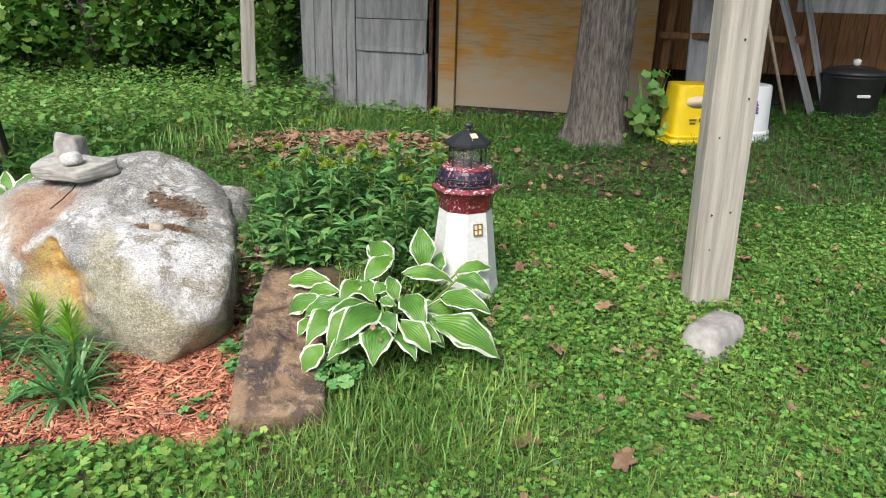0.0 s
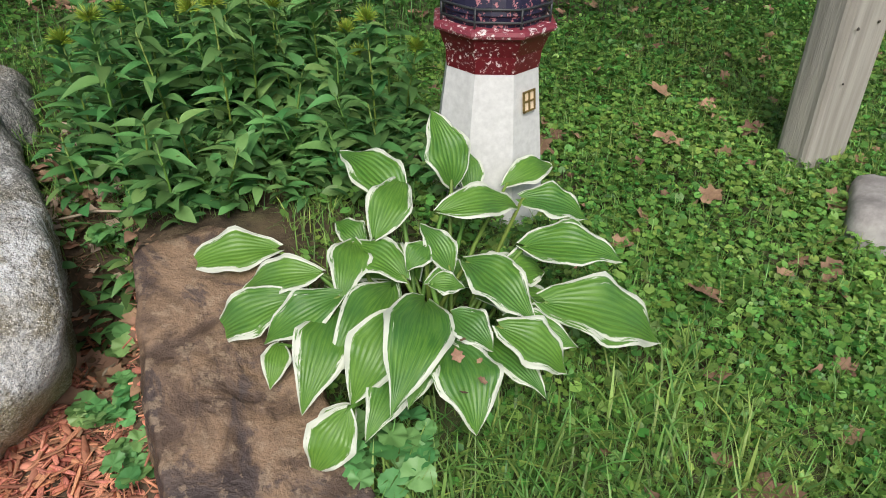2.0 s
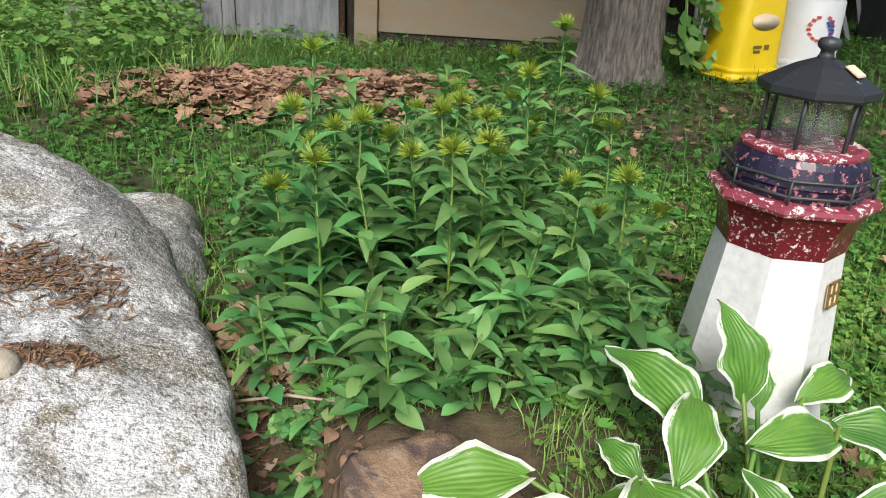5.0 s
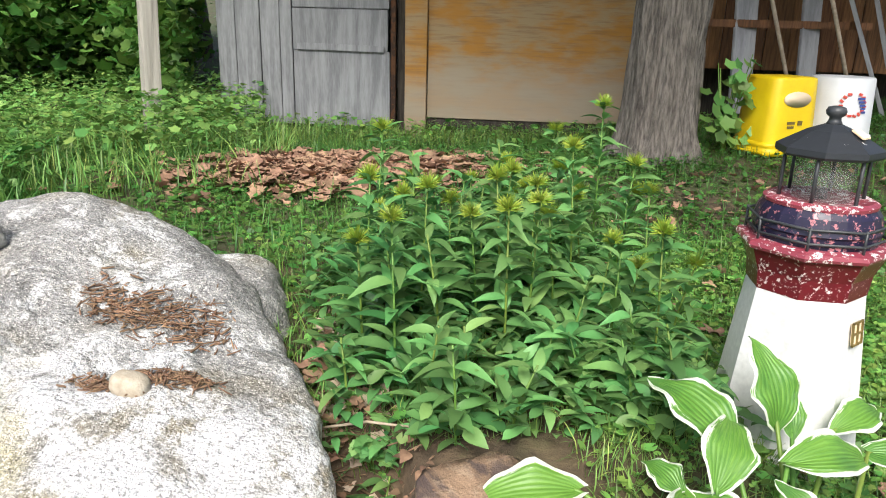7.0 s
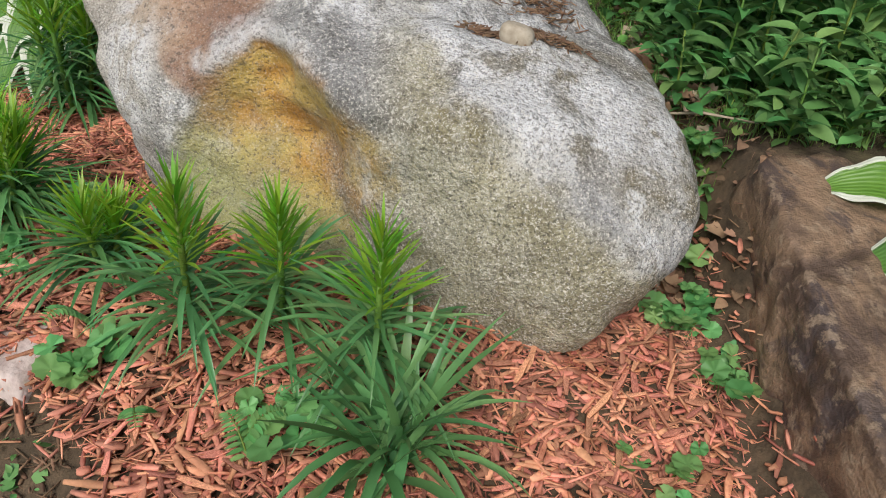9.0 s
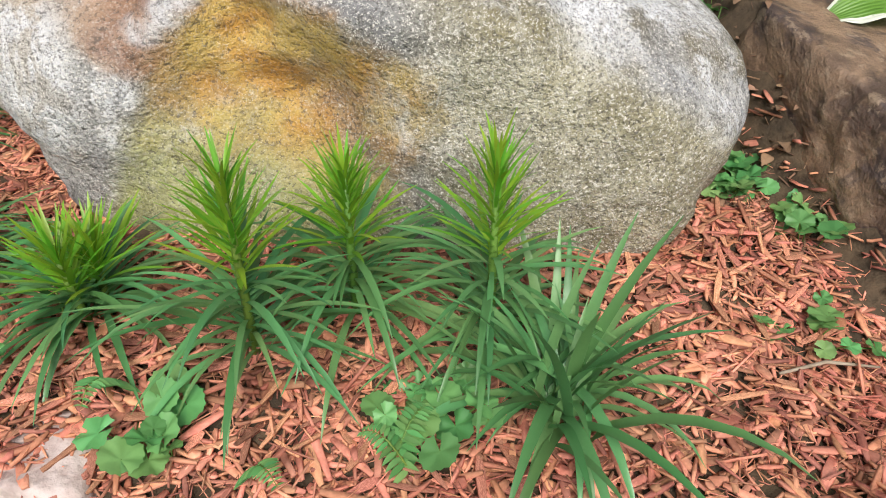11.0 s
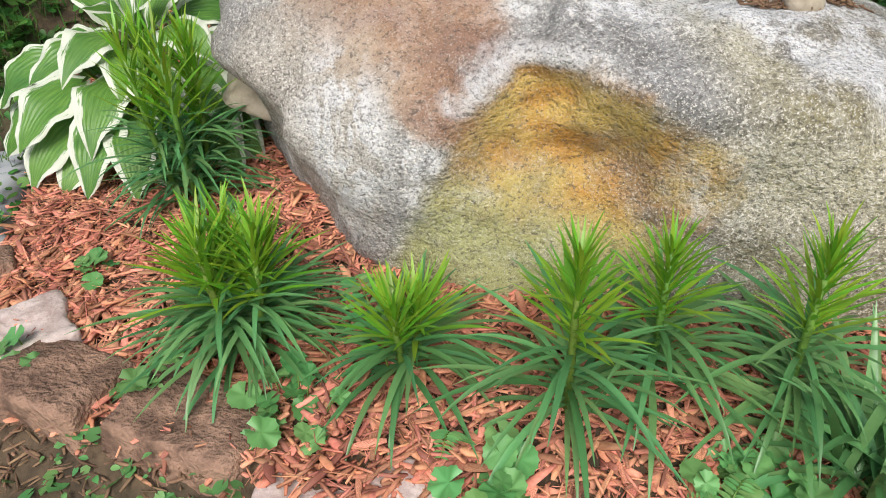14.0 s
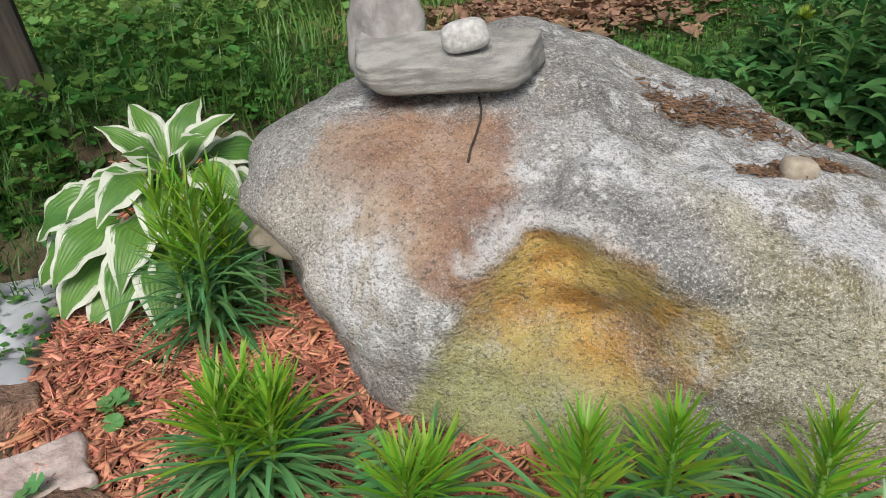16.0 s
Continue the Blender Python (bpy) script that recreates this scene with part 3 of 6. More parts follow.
def maple_leaf():
    out = []
    for k, r in enumerate((0.4, 0.78, 0.62, 0.92, 0.7, 1.0, 0.7, 0.92, 0.62, 0.78)):
        a = -math.pi / 2 + 2 * math.pi * k / 10
        out.append((r * math.cos(a) * 0.9, r * math.sin(a) + 0.3, 0.1 * (k % 2)))
    return [(0, 0.2, 0)] + out, [(0, k + 1, (k + 1) % 10 + 1) for k in range(10)]


def dry_leaf():
    """A curled dead leaf with a wavy edge."""
    vs, fs = [], []
    n = 6
    for i in range(n + 1):
        t = i / n
        w = 0.42 * math.sin(math.pi * min(0.97, max(0.03, t)) ** 0.9) * (1 + 0.25 * (-1) ** i)
        z = 0.35 * (t - 0.5) ** 2
        vs += [(-w, t - 0.5, z + 0.5 * w * w + 0.08), (0, t - 0.5, z), (w, t - 0.5, z + 0.7 * w * w + 0.04)]
    for i in range(n):
        a = 3 * i
        fs += [(a, a + 1, a + 4, a + 3), (a + 1, a + 2, a + 5, a + 4)]
    return vs, fs


# ---- the lie of the land ----
def ease(a, b, x):
    t = np.clip((np.asarray(x, float) - a) / (b - a), 0, 1)
    return t * t * (3 - 2 * t)


LAND_Y = [-40, 0, 1.0, 1.6, 2.0, 2.45, 3.2, 5.0, 6.0, 8.0, 12.0, 60.0, 400.0]
LAND_Z = [-0.4, -0.27, -0.25, -0.21, -0.14, 0.01, 0.07, 0.17, 0.21, 0.04, 0.25, 3.0, 18.0]


def in_bed(x, y):
    """1 inside the mulched bed, 0 outside."""
    x, y = np.asarray(x, float), np.asarray(y, float)
    back = 3.0 + 1.6 * ease(-1.85, -2.05, x)
    front = 2.44 + 0.85 * np.clip(-2.2 - x, 0, 0.8) - 0.3 * ease(-2.2, -1.8, x) - 0.1 * ease(-1.6, -1.1, x)
    return ease(-0.80, -0.88, x) * ease(-3.02, -2.92, x) * (1 - ease(back - 0.08, back + 0.08, y)) * ease(front - 0.1, front + 0.06, y)


def land(x, y):
    x, y = np.asarray(x, float), np.asarray(y, float)
    z = sum(np.interp(y + d, LAND_Y, LAND_Z) for d in (-0.2, -0.1, 0.0, 0.1, 0.2)) / 5
    z = z + 0.11 * np.clip(x - 1.2, 0, 4) * ease(4.5, 6.5, y) - 0.06 * ease(-2, -4, x) * ease(4, 6, y)
    z = z + 0.17 * ease(0.35, -0.35, x) * ease(2.55, 2.85, y) * (1 - ease(3.8, 5.2, y)) * (1 - ease(-1.3, -1.7, x))
    bed = -0.12 - 0.09 * ease(2.65, 2.25, y) - 0.03 * ease(-2.3, -2.7, x)
    low = -0.31
    z = z + (np.minimum(z, low) - z) * ease(-1.1, -1.8, x) * ease(2.75 + 0.7 * np.clip(-2.3 - x, 0, 1), 2.0 + 0.9 * np.clip(-2.0 - x, 0, 1), y)
    z = z + (-0.2 - z) * ease(-2.0, -2.4, x) * (1 - ease(4.0, 4.8, y)) * ease(2.7, 3.0, y)
    m = in_bed(x, y)
    return z * (1 - m) + bed * m


def at_land(x, y, up=0.0):
    return (x, y, float(land(x, y)) + up)


DENTS = (((-0.25, -0.36, 0.08), (0.26, 0.3, 0.11), 0.02), ((-0.22, -0.30, -0.05), (0.2, 0.3, 0.1), 0.015), ((-0.23, -0.29, 0.25), (0.09, 0.2, 0.028), -0.024), ((-0.36, -0.26, 0.18), (0.05, 0.2, 0.07), -0.018), ((0.05, -0.5, 0.02), (0.12, 0.2, 0.16), 0.018), ((0.42, -0.45, 0.1), (0.1, 0.2, 0.12), 0.012), ((0.27, -0.17, 0.32), (0.14, 0.09, 0.1), 0.025), ((0.265, -0.245, 0.30), (0.17, 0.15, 0.15), -0.03), ((-0.72, 0.25, 0.14), (0.16, 0.2, 0.09), -0.08), ((-0.55, 0.22, 0.34), (0.2, 0.25, 0.12), -0.045))
PLANTS = ((-2.42, 2.94, 0.26, 5, 0.055, 1), (-2.15, 2.78, 0.15, 2, 0.03, 2), (-1.93, 2.60, 0.36, 1, 0.0, 3), (-1.76, 2.63, 0.30, 1, 0.0, 4), (-1.57, 2.52, 0.33, 1, 0.0, 5), (-2.52, 3.56, 0.46, 5, 0.08, 7))
WEEDS = ((-0.92, 2.71, 24, 0.075, 1), (-0.88, 2.53, 16, 0.06, 2), (-0.86, 3.02, 16, 0.06, 15), (-0.80, 3.20, 14, 0.06, 16), (-1.72, 2.42, 16, 0.10, 3), (-2.36, 2.72, 14, 0.09, 4), (-2.08, 2.50, 10, 0.08, 5), (-2.6, 2.9, 6, 0.06, 6), (-2.75, 3.3, 5, 0.05, 7), (-0.86, 2.85, 8, 0.05, 8), (-1.05, 2.35, 8, 0.12, 9), (-2.82, 3.05, 7, 0.06, 12), (-2.3, 3.85, 10, 0.1, 13))

# ---- the ground ----
def build_ground():
    """One sheet, fine near the garden and coarse to the horizon."""
    near_x, near_y = np.arange(-4.5, 3.5, 0.05), np.arange(0.5, 7.0, 0.05)
    far = np.array([0.3, 0.7, 1.2, 2, 3, 5, 8, 14, 25, 50, 120, 300])
    xs = np.concatenate((-4.5 - far[::-1], near_x, 3.5 + far))
    ys = np.concatenate((0.5 - far[::-1], near_y, 7.0 + far))
    X, Y = np.meshgrid(xs, ys)
    Z = land(X, Y) + 0.008 * np.sin(9 * X + 3 * np.sin(5 * Y)) * np.sin(8 * Y + 2 * np.cos(6 * X))
    vs = np.stack((X.ravel(), Y.ravel(), Z.ravel()), -1)
    w = len(xs)
    fs = [(j * w + i, j * w + i + 1, (j + 1) * w + i + 1, (j + 1) * w + i) for j in range(len(ys) - 1) for i in range(w - 1)]
    return tagged(link_mesh("ground", vs, fs, ground_m), "soil under clover lawn, bare in worn patches", "ground", "", "structure")


build_ground()


# ---- stones ----
def rock(name, planes, sharp, rough, seed, material, subdiv=5, dents=(), hollow=(), strata=0.0):
    """A stone bounded by rounded planes (normal, distance); dents: (place, radius, depth)."""
    bm = bmesh.new()
    bmesh.ops.create_icosphere(bm, subdivisions=subdiv, radius=1)
    ns = [(Vector(p).normalized(), h) for p, h in planes]
    off = Vector((seed * 3.1, seed * 1.7, seed * 0.9))
    for v in bm.verts:
        d = v.co.normalized()
        s = sum(max(0.0, d.dot(p) / h) ** sharp for p, h in ns) ** (1 / sharp)
        co = d / s
        k = rough * (1.6 * noise.fractal(co * 3 + off, 1.0, 2.0, 4) + 0.5 * noise.fractal(co * 11 + off, 0.9, 2.0, 5))
        for at, r, depth in dents:
            q = (co - Vector(at))
            q = Vector((q.x / r[0], q.y / r[1], q.z / r[2]))
            k -= depth * math.exp(-q.length_squared * 1.5)
        if hollow and co.y < 0:
            f = 1.0
            wob = 0.018 * noise.fractal(co * 6 + off, 1.0, 2.0, 3)
            for (a, b, h), wide in zip(hollow, (0.05, 0.05, 0.09, 0.25, 0.07)):
                e = min(1.0, max(0.0, (a * co.x + b * co.z - h + wob) / wide))
                f *= e * e * (3 - 2 * e)
            k -= 0.065 * f * min(1.0, max(0.0, (co.z + 0.25) / 0.3))
        if strata:
            k += strata * noise.fractal(Vector((co.x * 3, co.y * 3, co.z * 60)) + off, 1.0, 2.0, 3)
        v.co = co + d * k
    ob = part(name, bm, material, None, "", True)
    return ob


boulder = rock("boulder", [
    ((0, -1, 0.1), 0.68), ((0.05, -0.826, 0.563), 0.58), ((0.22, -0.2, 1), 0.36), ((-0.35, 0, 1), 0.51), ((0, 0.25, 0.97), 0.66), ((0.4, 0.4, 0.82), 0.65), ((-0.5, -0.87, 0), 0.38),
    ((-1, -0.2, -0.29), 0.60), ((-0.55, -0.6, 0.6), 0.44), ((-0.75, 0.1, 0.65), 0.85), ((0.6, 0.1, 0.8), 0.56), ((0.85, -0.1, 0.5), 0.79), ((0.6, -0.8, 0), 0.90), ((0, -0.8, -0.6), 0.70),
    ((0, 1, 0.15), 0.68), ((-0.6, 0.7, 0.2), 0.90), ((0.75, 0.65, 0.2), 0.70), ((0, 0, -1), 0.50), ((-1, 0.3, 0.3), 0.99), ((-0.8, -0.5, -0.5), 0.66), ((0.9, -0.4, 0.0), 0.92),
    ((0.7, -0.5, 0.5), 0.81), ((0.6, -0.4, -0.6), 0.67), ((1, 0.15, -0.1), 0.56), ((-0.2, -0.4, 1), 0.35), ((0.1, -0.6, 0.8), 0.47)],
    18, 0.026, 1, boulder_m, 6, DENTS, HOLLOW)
lobe = rock("lobe", [((0.75, -0.1, 0.65), 0.24), ((1, 0, 0), 0.175), ((0, 0, 1), 0.25), ((0, -1, 0.2), 0.16), ((0, 1, 0.2), 0.25), ((-1, 0, 0), 0.2), ((0, 0, -1), 0.4), ((0.7, -0.7, 0.1), 0.21)], 14, 0.02, 4, boulder_m, 5)
lobe.data.transform(Matrix.Translation((0.38, 0.36, 0.05)))
bm = bmesh.new()
bm.from_mesh(boulder.data)
bm.from_mesh(lobe.data)
bm.to_mesh(boulder.data)
bm.free()
bpy.data.objects.remove(lobe)
boulder.matrix_basis = pose(-1.6, 3.2, 0.1)
bpy.context.view_layer.update()
DG = bpy.context.evaluated_depsgraph_get()


def on_boulder(x, y):
    """The height of the boulder's top at x, y."""
    hit, at, _, _ = boulder.ray_cast(Vector((x + 1.6, y - 3.2, 3.0)), Vector((0, 0, -1)), depsgraph=DG)
    return at.z + 0.1 if hit else 0.3


tan = rock("tan_stone", [((0, -1, 0.2), 0.06), ((0, -0.1, 1), 0.06), ((1, 0, 0.1), 0.12), ((-1, -0.2, 0.1), 0.08), ((0, 1, 0), 0.1), ((0, 0, -1), 0.07)], 9, 0.02, 17, tan_stone, 4)
tan.matrix_basis = pose(-2.30, 3.66, 0.13, 0, 24, -10)
tagged(tan, "tan stone wedged under the boulder's overhang", "stone")
tagged(boulder, "large grey granite boulder with ochre and rust stains", "boulder")

slab = rock("sandstone_slab", [((-1, 0.04, 0.08), 0.165), ((1, 0, 0.1), 0.175), ((0, 1, 0.1), 0.42), ((0.1, -1, 0.1), 0.44), ((0.02, -0.30, 0.95), 0.115), ((0, 0, -1), 0.25), ((-0.7, 0.7, 0.1), 0.41), ((0.6, 0.8, 0.1), 0.37)],
            44, 0.02, 2, slab_stone, 6)
slab.matrix_basis = pose(-0.655, 2.50, 0.0, 0, 0, 5)
tagged(slab, "long brown sandstone slab lying beside the hosta", "stone slab")

back_stone = rock("garden_stone", [((0, -1, 0.2), 0.06), ((0, 0.2, 1), 0.06), ((1, 0, 0), 0.08), ((-1, 0, 0), 0.08), ((0, 1, 0), 0.06), ((0, 0, -1), 0.1)], 8, 0.012, 5, slab_stone, 4)
back_stone.matrix_basis = pose(-0.10, 3.10, 0.17, 0, 0, 15)
tagged(back_stone, "small brown stone half hidden behind hosta leaves", "stone")

stone = rock("lawn_stone", [((0, -1, 0.3), 0.08), ((0, 0.1, 1), 0.075), ((1, 0, 0.1), 0.17), ((-1, 0, 0.3), 0.16), ((0, 1, 0), 0.09), ((0, 0, -1), 0.08)], 6, 0.012, 7, lawn_stone, 4)
stone.matrix_basis = pose(1.22, 2.60, 0.05, 0, 0, 42)
tagged(stone, "pale grey stone lying in the clover lawn", "stone")

cap = rock("flat_stone", [((0, -1, 0.12), 0.10), ((0.05, -0.15, 1), 0.04), ((1, -0.2, 0.1), 0.195), ((-1, -0.2, 0.25), 0.19), ((0, 1, 0), 0.12), ((0, 0, -1), 0.042), ((0.7, -0.7, 0), 0.185), ((-0.8, -0.6, -0.1), 0.18), ((0, -0.5, -1), 0.07), ((-0.5, -0.2, -1), 0.10), ((0.6, -0.2, -1), 0.125)], 22, 0.008, 9, cap_stone, 6, strata=0.006)
cap.matrix_basis = pose(-1.92, 3.41, 0.552, 2, -3, -21)
tagged(cap, "flat layered grey stone balanced on the boulder", "stone")
knob = rock("upright_stone", [((0, -1, 0.1), 0.06), ((0.1, 0, 1), 0.11), ((1, -0.2, 0.1), 0.066), ((-1, -0.2, 0.1), 0.07), ((0, 1, 0), 0.06), ((0, 0, -1), 0.09)], 10, 0.02, 11, lawn_stone, 5)
knob.matrix_basis = pose(-2.0, 3.59, on_boulder(-2.0, 3.59) + 0.095, 0, 6, 10)
tagged(knob, "rough tan stone standing upright on the boulder", "stone")
egg = rock("round_stone", [((0, -1, 0), 0.048), ((0, 0, 1), 0.042), ((1, 0, 0.15), 0.066), ((-1, 0, 0), 0.066), ((0, 1, 0), 0.05), ((0, 0, -1), 0.042)], 3.2, 0.003, 13, speckled, 4)
egg.matrix_basis = pose(-1.88, 3.37, 0.623, 0, -12, -15) @ Matrix.Scale(0.78, 4)
tagged(egg, "smooth speckled round stone resting on the flat stone", "stone")
pebble = rock("pebble", [((0, -1, 0), 0.03), ((0, 0, 1), 0.026), ((1, 0, 0.15), 0.045), ((-1, 0, 0), 0.045), ((0, 1, 0), 0.03), ((0, 0, -1), 0.03)], 3.5, 0.004, 15, tan_stone, 3)
pebble.matrix_basis = pose(-1.33, 2.965, on_boulder(-1.33, 2.965) + 0.014, 0, 10, -20) @ Matrix.Scale(0.8, 4)
tagged(pebble, "tan pebble lying in a hollow of the boulder", "pebble")


def edging(at, size, turn, material, seed, label):
    x, y, z = size
    o = rock("edging_stone", [((0, -1, 0.1), y), ((0, 0.05, 1), z), ((1, 0, 0.1), x), ((-1, 0, 0.1), x), ((0, 1, 0.1), y), ((0, 0, -1), z)], 22, 0.017, seed, material, 5)
    o.matrix_basis = pose(*at, 0, 0, turn)
    return tagged(o, label, "edging stone", "stones edging the bed")


edging((-2.76, 2.97, -0.18), (0.12, 0.09, 0.07), -40, brown_stone, 21, "brown stone edging the mulched bed")
edging((-2.53, 2.79, -0.175), (0.14, 0.09, 0.07), -38, brown_stone, 22, "mossy brown stone edging the mulched bed")
edging((-2.355, 2.59, -0.185), (0.075, 0.07, 0.06), -35, pink_stone, 23, "pinkish stone edging the mulched bed")
edging((-2.225, 2.53, -0.188), (0.075, 0.065, 0.06), -28, pink_stone, 24, "pale stone edging the mulched bed")
edging((-2.87, 3.13, -0.18), (0.12, 0.11, 0.07), 20, pink_stone, 25, "pinkish stone with pale chips edging the bed")
edging((-3.0, 3.42, -0.19), (0.08, 0.06, 0.07), 10, brown_stone, 26, "dark brown stone edging the mulched bed")
for at, size, turn, seed in (((-3.13, 3.57, -0.188), (0.19, 0.17, 0.03), 8, 31), ((-3.2, 4.02, -0.18), (0.24, 0.30, 0.03), -10, 32)):
    o = rock("slate_slab", [((0, -1, 0.1), size[1]), ((0, 0, 1), 0.014), ((1, 0, 0.1), size[0]), ((-1, 0, 0.1), size[0]), ((0, 1, 0.1), size[1]), ((0, 0, -1), 0.014)], 30, 0.006, seed, grey_slate, 4)
    o.matrix_basis = pose(*at, 0, 0, turn)
    tagged(o, "flat pale grey slate slab beside the bed", "stone slab")


# ---- garden lighthouse ----
def build_lighthouse(at, turn):
    root = thing("garden_lighthouse", at, "white and dark red garden lighthouse with chipped paint", "garden ornament", "", turn)
    k = 22.5 / 45

    def body(name, profile, mat, label="", sides=8, phase=k, smooth=False, parent=root):
        return link_mesh(name, *lathe(profile, sides, phase), mat, parent, label, smooth)

    body("tower", [(0.172, -0.04), (0.172, 0.0), (0.165, 0.03), (0.146, 0.20), (0.124, 0.39)], white_paint, "white painted eight-sided tower")
    body("collar", [(0.1255, 0.386), (0.127, 0.40), (0.130, 0.43), (0.148, 0.475), (0.152, 0.482)], red_paint, "dark red collar")
    body("gallery", [(0.160, 0.481), (0.163, 0.488), (0.160, 0.497), (0.132, 0.503)], lip_paint, "worn pinkish rim")
    body("upper_drum", [(0.130, 0.502), (0.130, 0.525), (0.134, 0.53), (0.124, 0.565), (0.113, 0.580)], navy_paint, "blue-black drum", 24)
    body("drum_rim", [(0.116, 0.579), (0.117, 0.586), (0.105, 0.592), (0.075, 0.588), (0.070, 0.584)], lip_paint, "", 24)
    vs, fs = [], []
    for z in (0.515, 0.545):
        ring = [(0.143 * math.cos(2 * math.pi * i / 8 + math.pi / 8), 0.143 * math.sin(2 * math.pi * i / 8 + math.pi / 8), z) for i in range(9)]
        v, f = tube(ring, 0.0032, 6)
        fs += [tuple(i + len(vs) for i in q) for q in f]
        vs += v
    link_mesh("rail", vs, fs, iron, root, "thin blue-black rail")
    for i in range(8):
        a = 2 * math.pi * (i + 0.5) / 8
        link_mesh("rail_post", *tube([(0.143 * math.cos(a), 0.143 * math.sin(a), 0.49), (0.143 * math.cos(a), 0.143 * math.sin(a), 0.55)], 0.003, 6), iron, root)
    g = body("lamp_glass", [(0.062, 0.588), (0.062, 0.685), (0.060, 0.685), (0.060, 0.588)], glass_m, "clear glass cylinder", 32, 0, True)
    g.visible_shadow = False
    ring = [(0.03 * math.cos(a), 0, 0.64 + 0.03 * math.sin(a)) for a in [2 * math.pi * i / 20 for i in range(21)]]
    link_mesh("lamp_ring", *tube(ring, 0.0028, 6), glass_m, root, "clear plastic lamp ring")
    link_mesh("lamp_stem", *tube([(0, 0, 0.586), (0, 0, 0.61)], 0.012, 10), iron, root)
    for i in range(6):
        a = 2 * math.pi * (i + 0.25) / 6
        link_mesh("lamp_post", *tube([(0.088 * math.cos(a), 0.088 * math.sin(a), 0.585), (0.088 * math.cos(a), 0.088 * math.sin(a), 0.695)], 0.0042, 6), iron, root)
    roof = body("roof", [(0.104, 0.683), (0.108, 0.688), (0.108, 0.700), (0.098, 0.706), (0.05, 0.735), (0.018, 0.748)], roof_paint, "flaking black eight-sided roof")
    body("finial", [(0.018, 0.746), (0.013, 0.755), (0.012, 0.762), (0.019, 0.768), (0.021, 0.775), (0.018, 0.783), (0.008, 0.786)], iron, "", 14, 0, True, roof)
    bm = bmesh.new()
    box(bm, (0.034, 0.004, 0.034), (0, 0, 0), None, 0.002)
    sp = part("solar_panel", bm, ink_pale, roof, "small pale solar cell")
    sp.matrix_basis = pose(0.0, -0.058, 0.7335, -60, 0, 0)
    # painted window with a brown frame, on the front face turned to its side
    win = new("window")
    win.parent = root
    a = radians(-90)
    r = 0.1395 * math.cos(math.pi / 8)
    win.matrix_basis = Matrix.Translation((r * math.cos(a), r * math.sin(a), 0.312)) @ pose(0, 0, 0, 0, 0, 0) @ pose(0, 0, 0, -6.5, 0, 0)
    bm = bmesh.new()
    for sx, sz, px, pz in ((0.004, 0.054, -0.021, 0), (0.004, 0.054, 0.021, 0), (0.046, 0.004, 0, 0.025), (0.046, 0.004, 0, -0.025), (0.004, 0.05, 0, 0), (0.04, 0.004, 0, 0)):
        box(bm, (sx, 0.004, sz), (px, -0.003, pz), None, 0)
    part("window_frame", bm, ink_dark, win, "brown painted window bars")
    bm = bmesh.new()
    box(bm, (0.042, 0.003, 0.05), (0, 0, 0), None, 0)
    part("pane", bm, ink_pale, win, "pale yellow painted panes")
    return root


build_lighthouse((0.113, 3.0, 0.122), 24)


# ---- posts ----
def build_post(name, at, size, lean, material, label, category, seed):
    """A rough sawn post, weathered, with checks and nail holes."""
    w, d, hgt = size
    n, q = 26, 7
    vs, fs = [], []
    loop = [(-w / 2 + w * i / q, -d / 2) for i in range(q)] + [(w / 2, -d / 2 + d * i / q) for i in range(q)] + [(w / 2 - w * i / q, d / 2) for i in range(q)] + [(-w / 2, d / 2 - d * i / q) for i in range(q)]
    for k in range(n + 1):
        z = -0.25 + (hgt + 0.25) * k / n
        for x, y in loop:
            p = Vector((x, y, z))
            e = noise.noise_vector(Vector((x * 22, y * 22, z * 1.5 + seed))) * 0.006
            c = 0.93 if abs(abs(x) - w / 2) < 1e-6 and abs(abs(y) - d / 2) < 1e-6 else 1.0
            vs.append((x * c + e.x, y * c + e.y, z))
    m = len(loop)
    for k in range(n):
        for i in range(m):
            a, b = k * m + i, k * m + (i + 1) % m
            fs.append((a, b, b + m, a + m))
    fs.append(tuple(range(n * m, n * m + m)))
    ob = link_mesh(name, vs, fs, material, None, "", False)
    ob.matrix_basis = pose(*at, *lean)
    return tagged(ob, label, category)


clothes_post = build_post("wooden_post", (1.30, 2.96, 0.1), (0.21, 0.12, 2.6), (0, -1.6, 6), wood_post, "weathered pale wooden post standing in the lawn", "post", 3)
for x, z, r in ((-0.05, 0.42, 0.011), (0.04, 0.43, 0.010), (-0.06, 0.78, 0.008), (0.055, 0.95, 0.009), (0.0, 1.2, 0.012), (-0.04, 0.25, 0.007)):
    o = link_mesh("nail_hole", *lathe([(r * 0.5, 0), (r * 0.4, 0.003)], 10), dark_wood_and_shade, clothes_post, "dark nail hole")
    o.matrix_basis = pose(x, -0.064, z, 90, 0, 0)
build_post("fence_post", (-3.2, 5.0, 0.2), (0.14, 0.13, 1.9), (3, -7, 12), dark_wood_and_shade, "dark leaning weathered fence post", "post", 8)
build_post("broken_post", (-2.15, 8.3, 0.1), (0.15, 0.12, 2.0), (0, 2, 20), wood_post, "split grey dead post beside the shed", "post", 12)


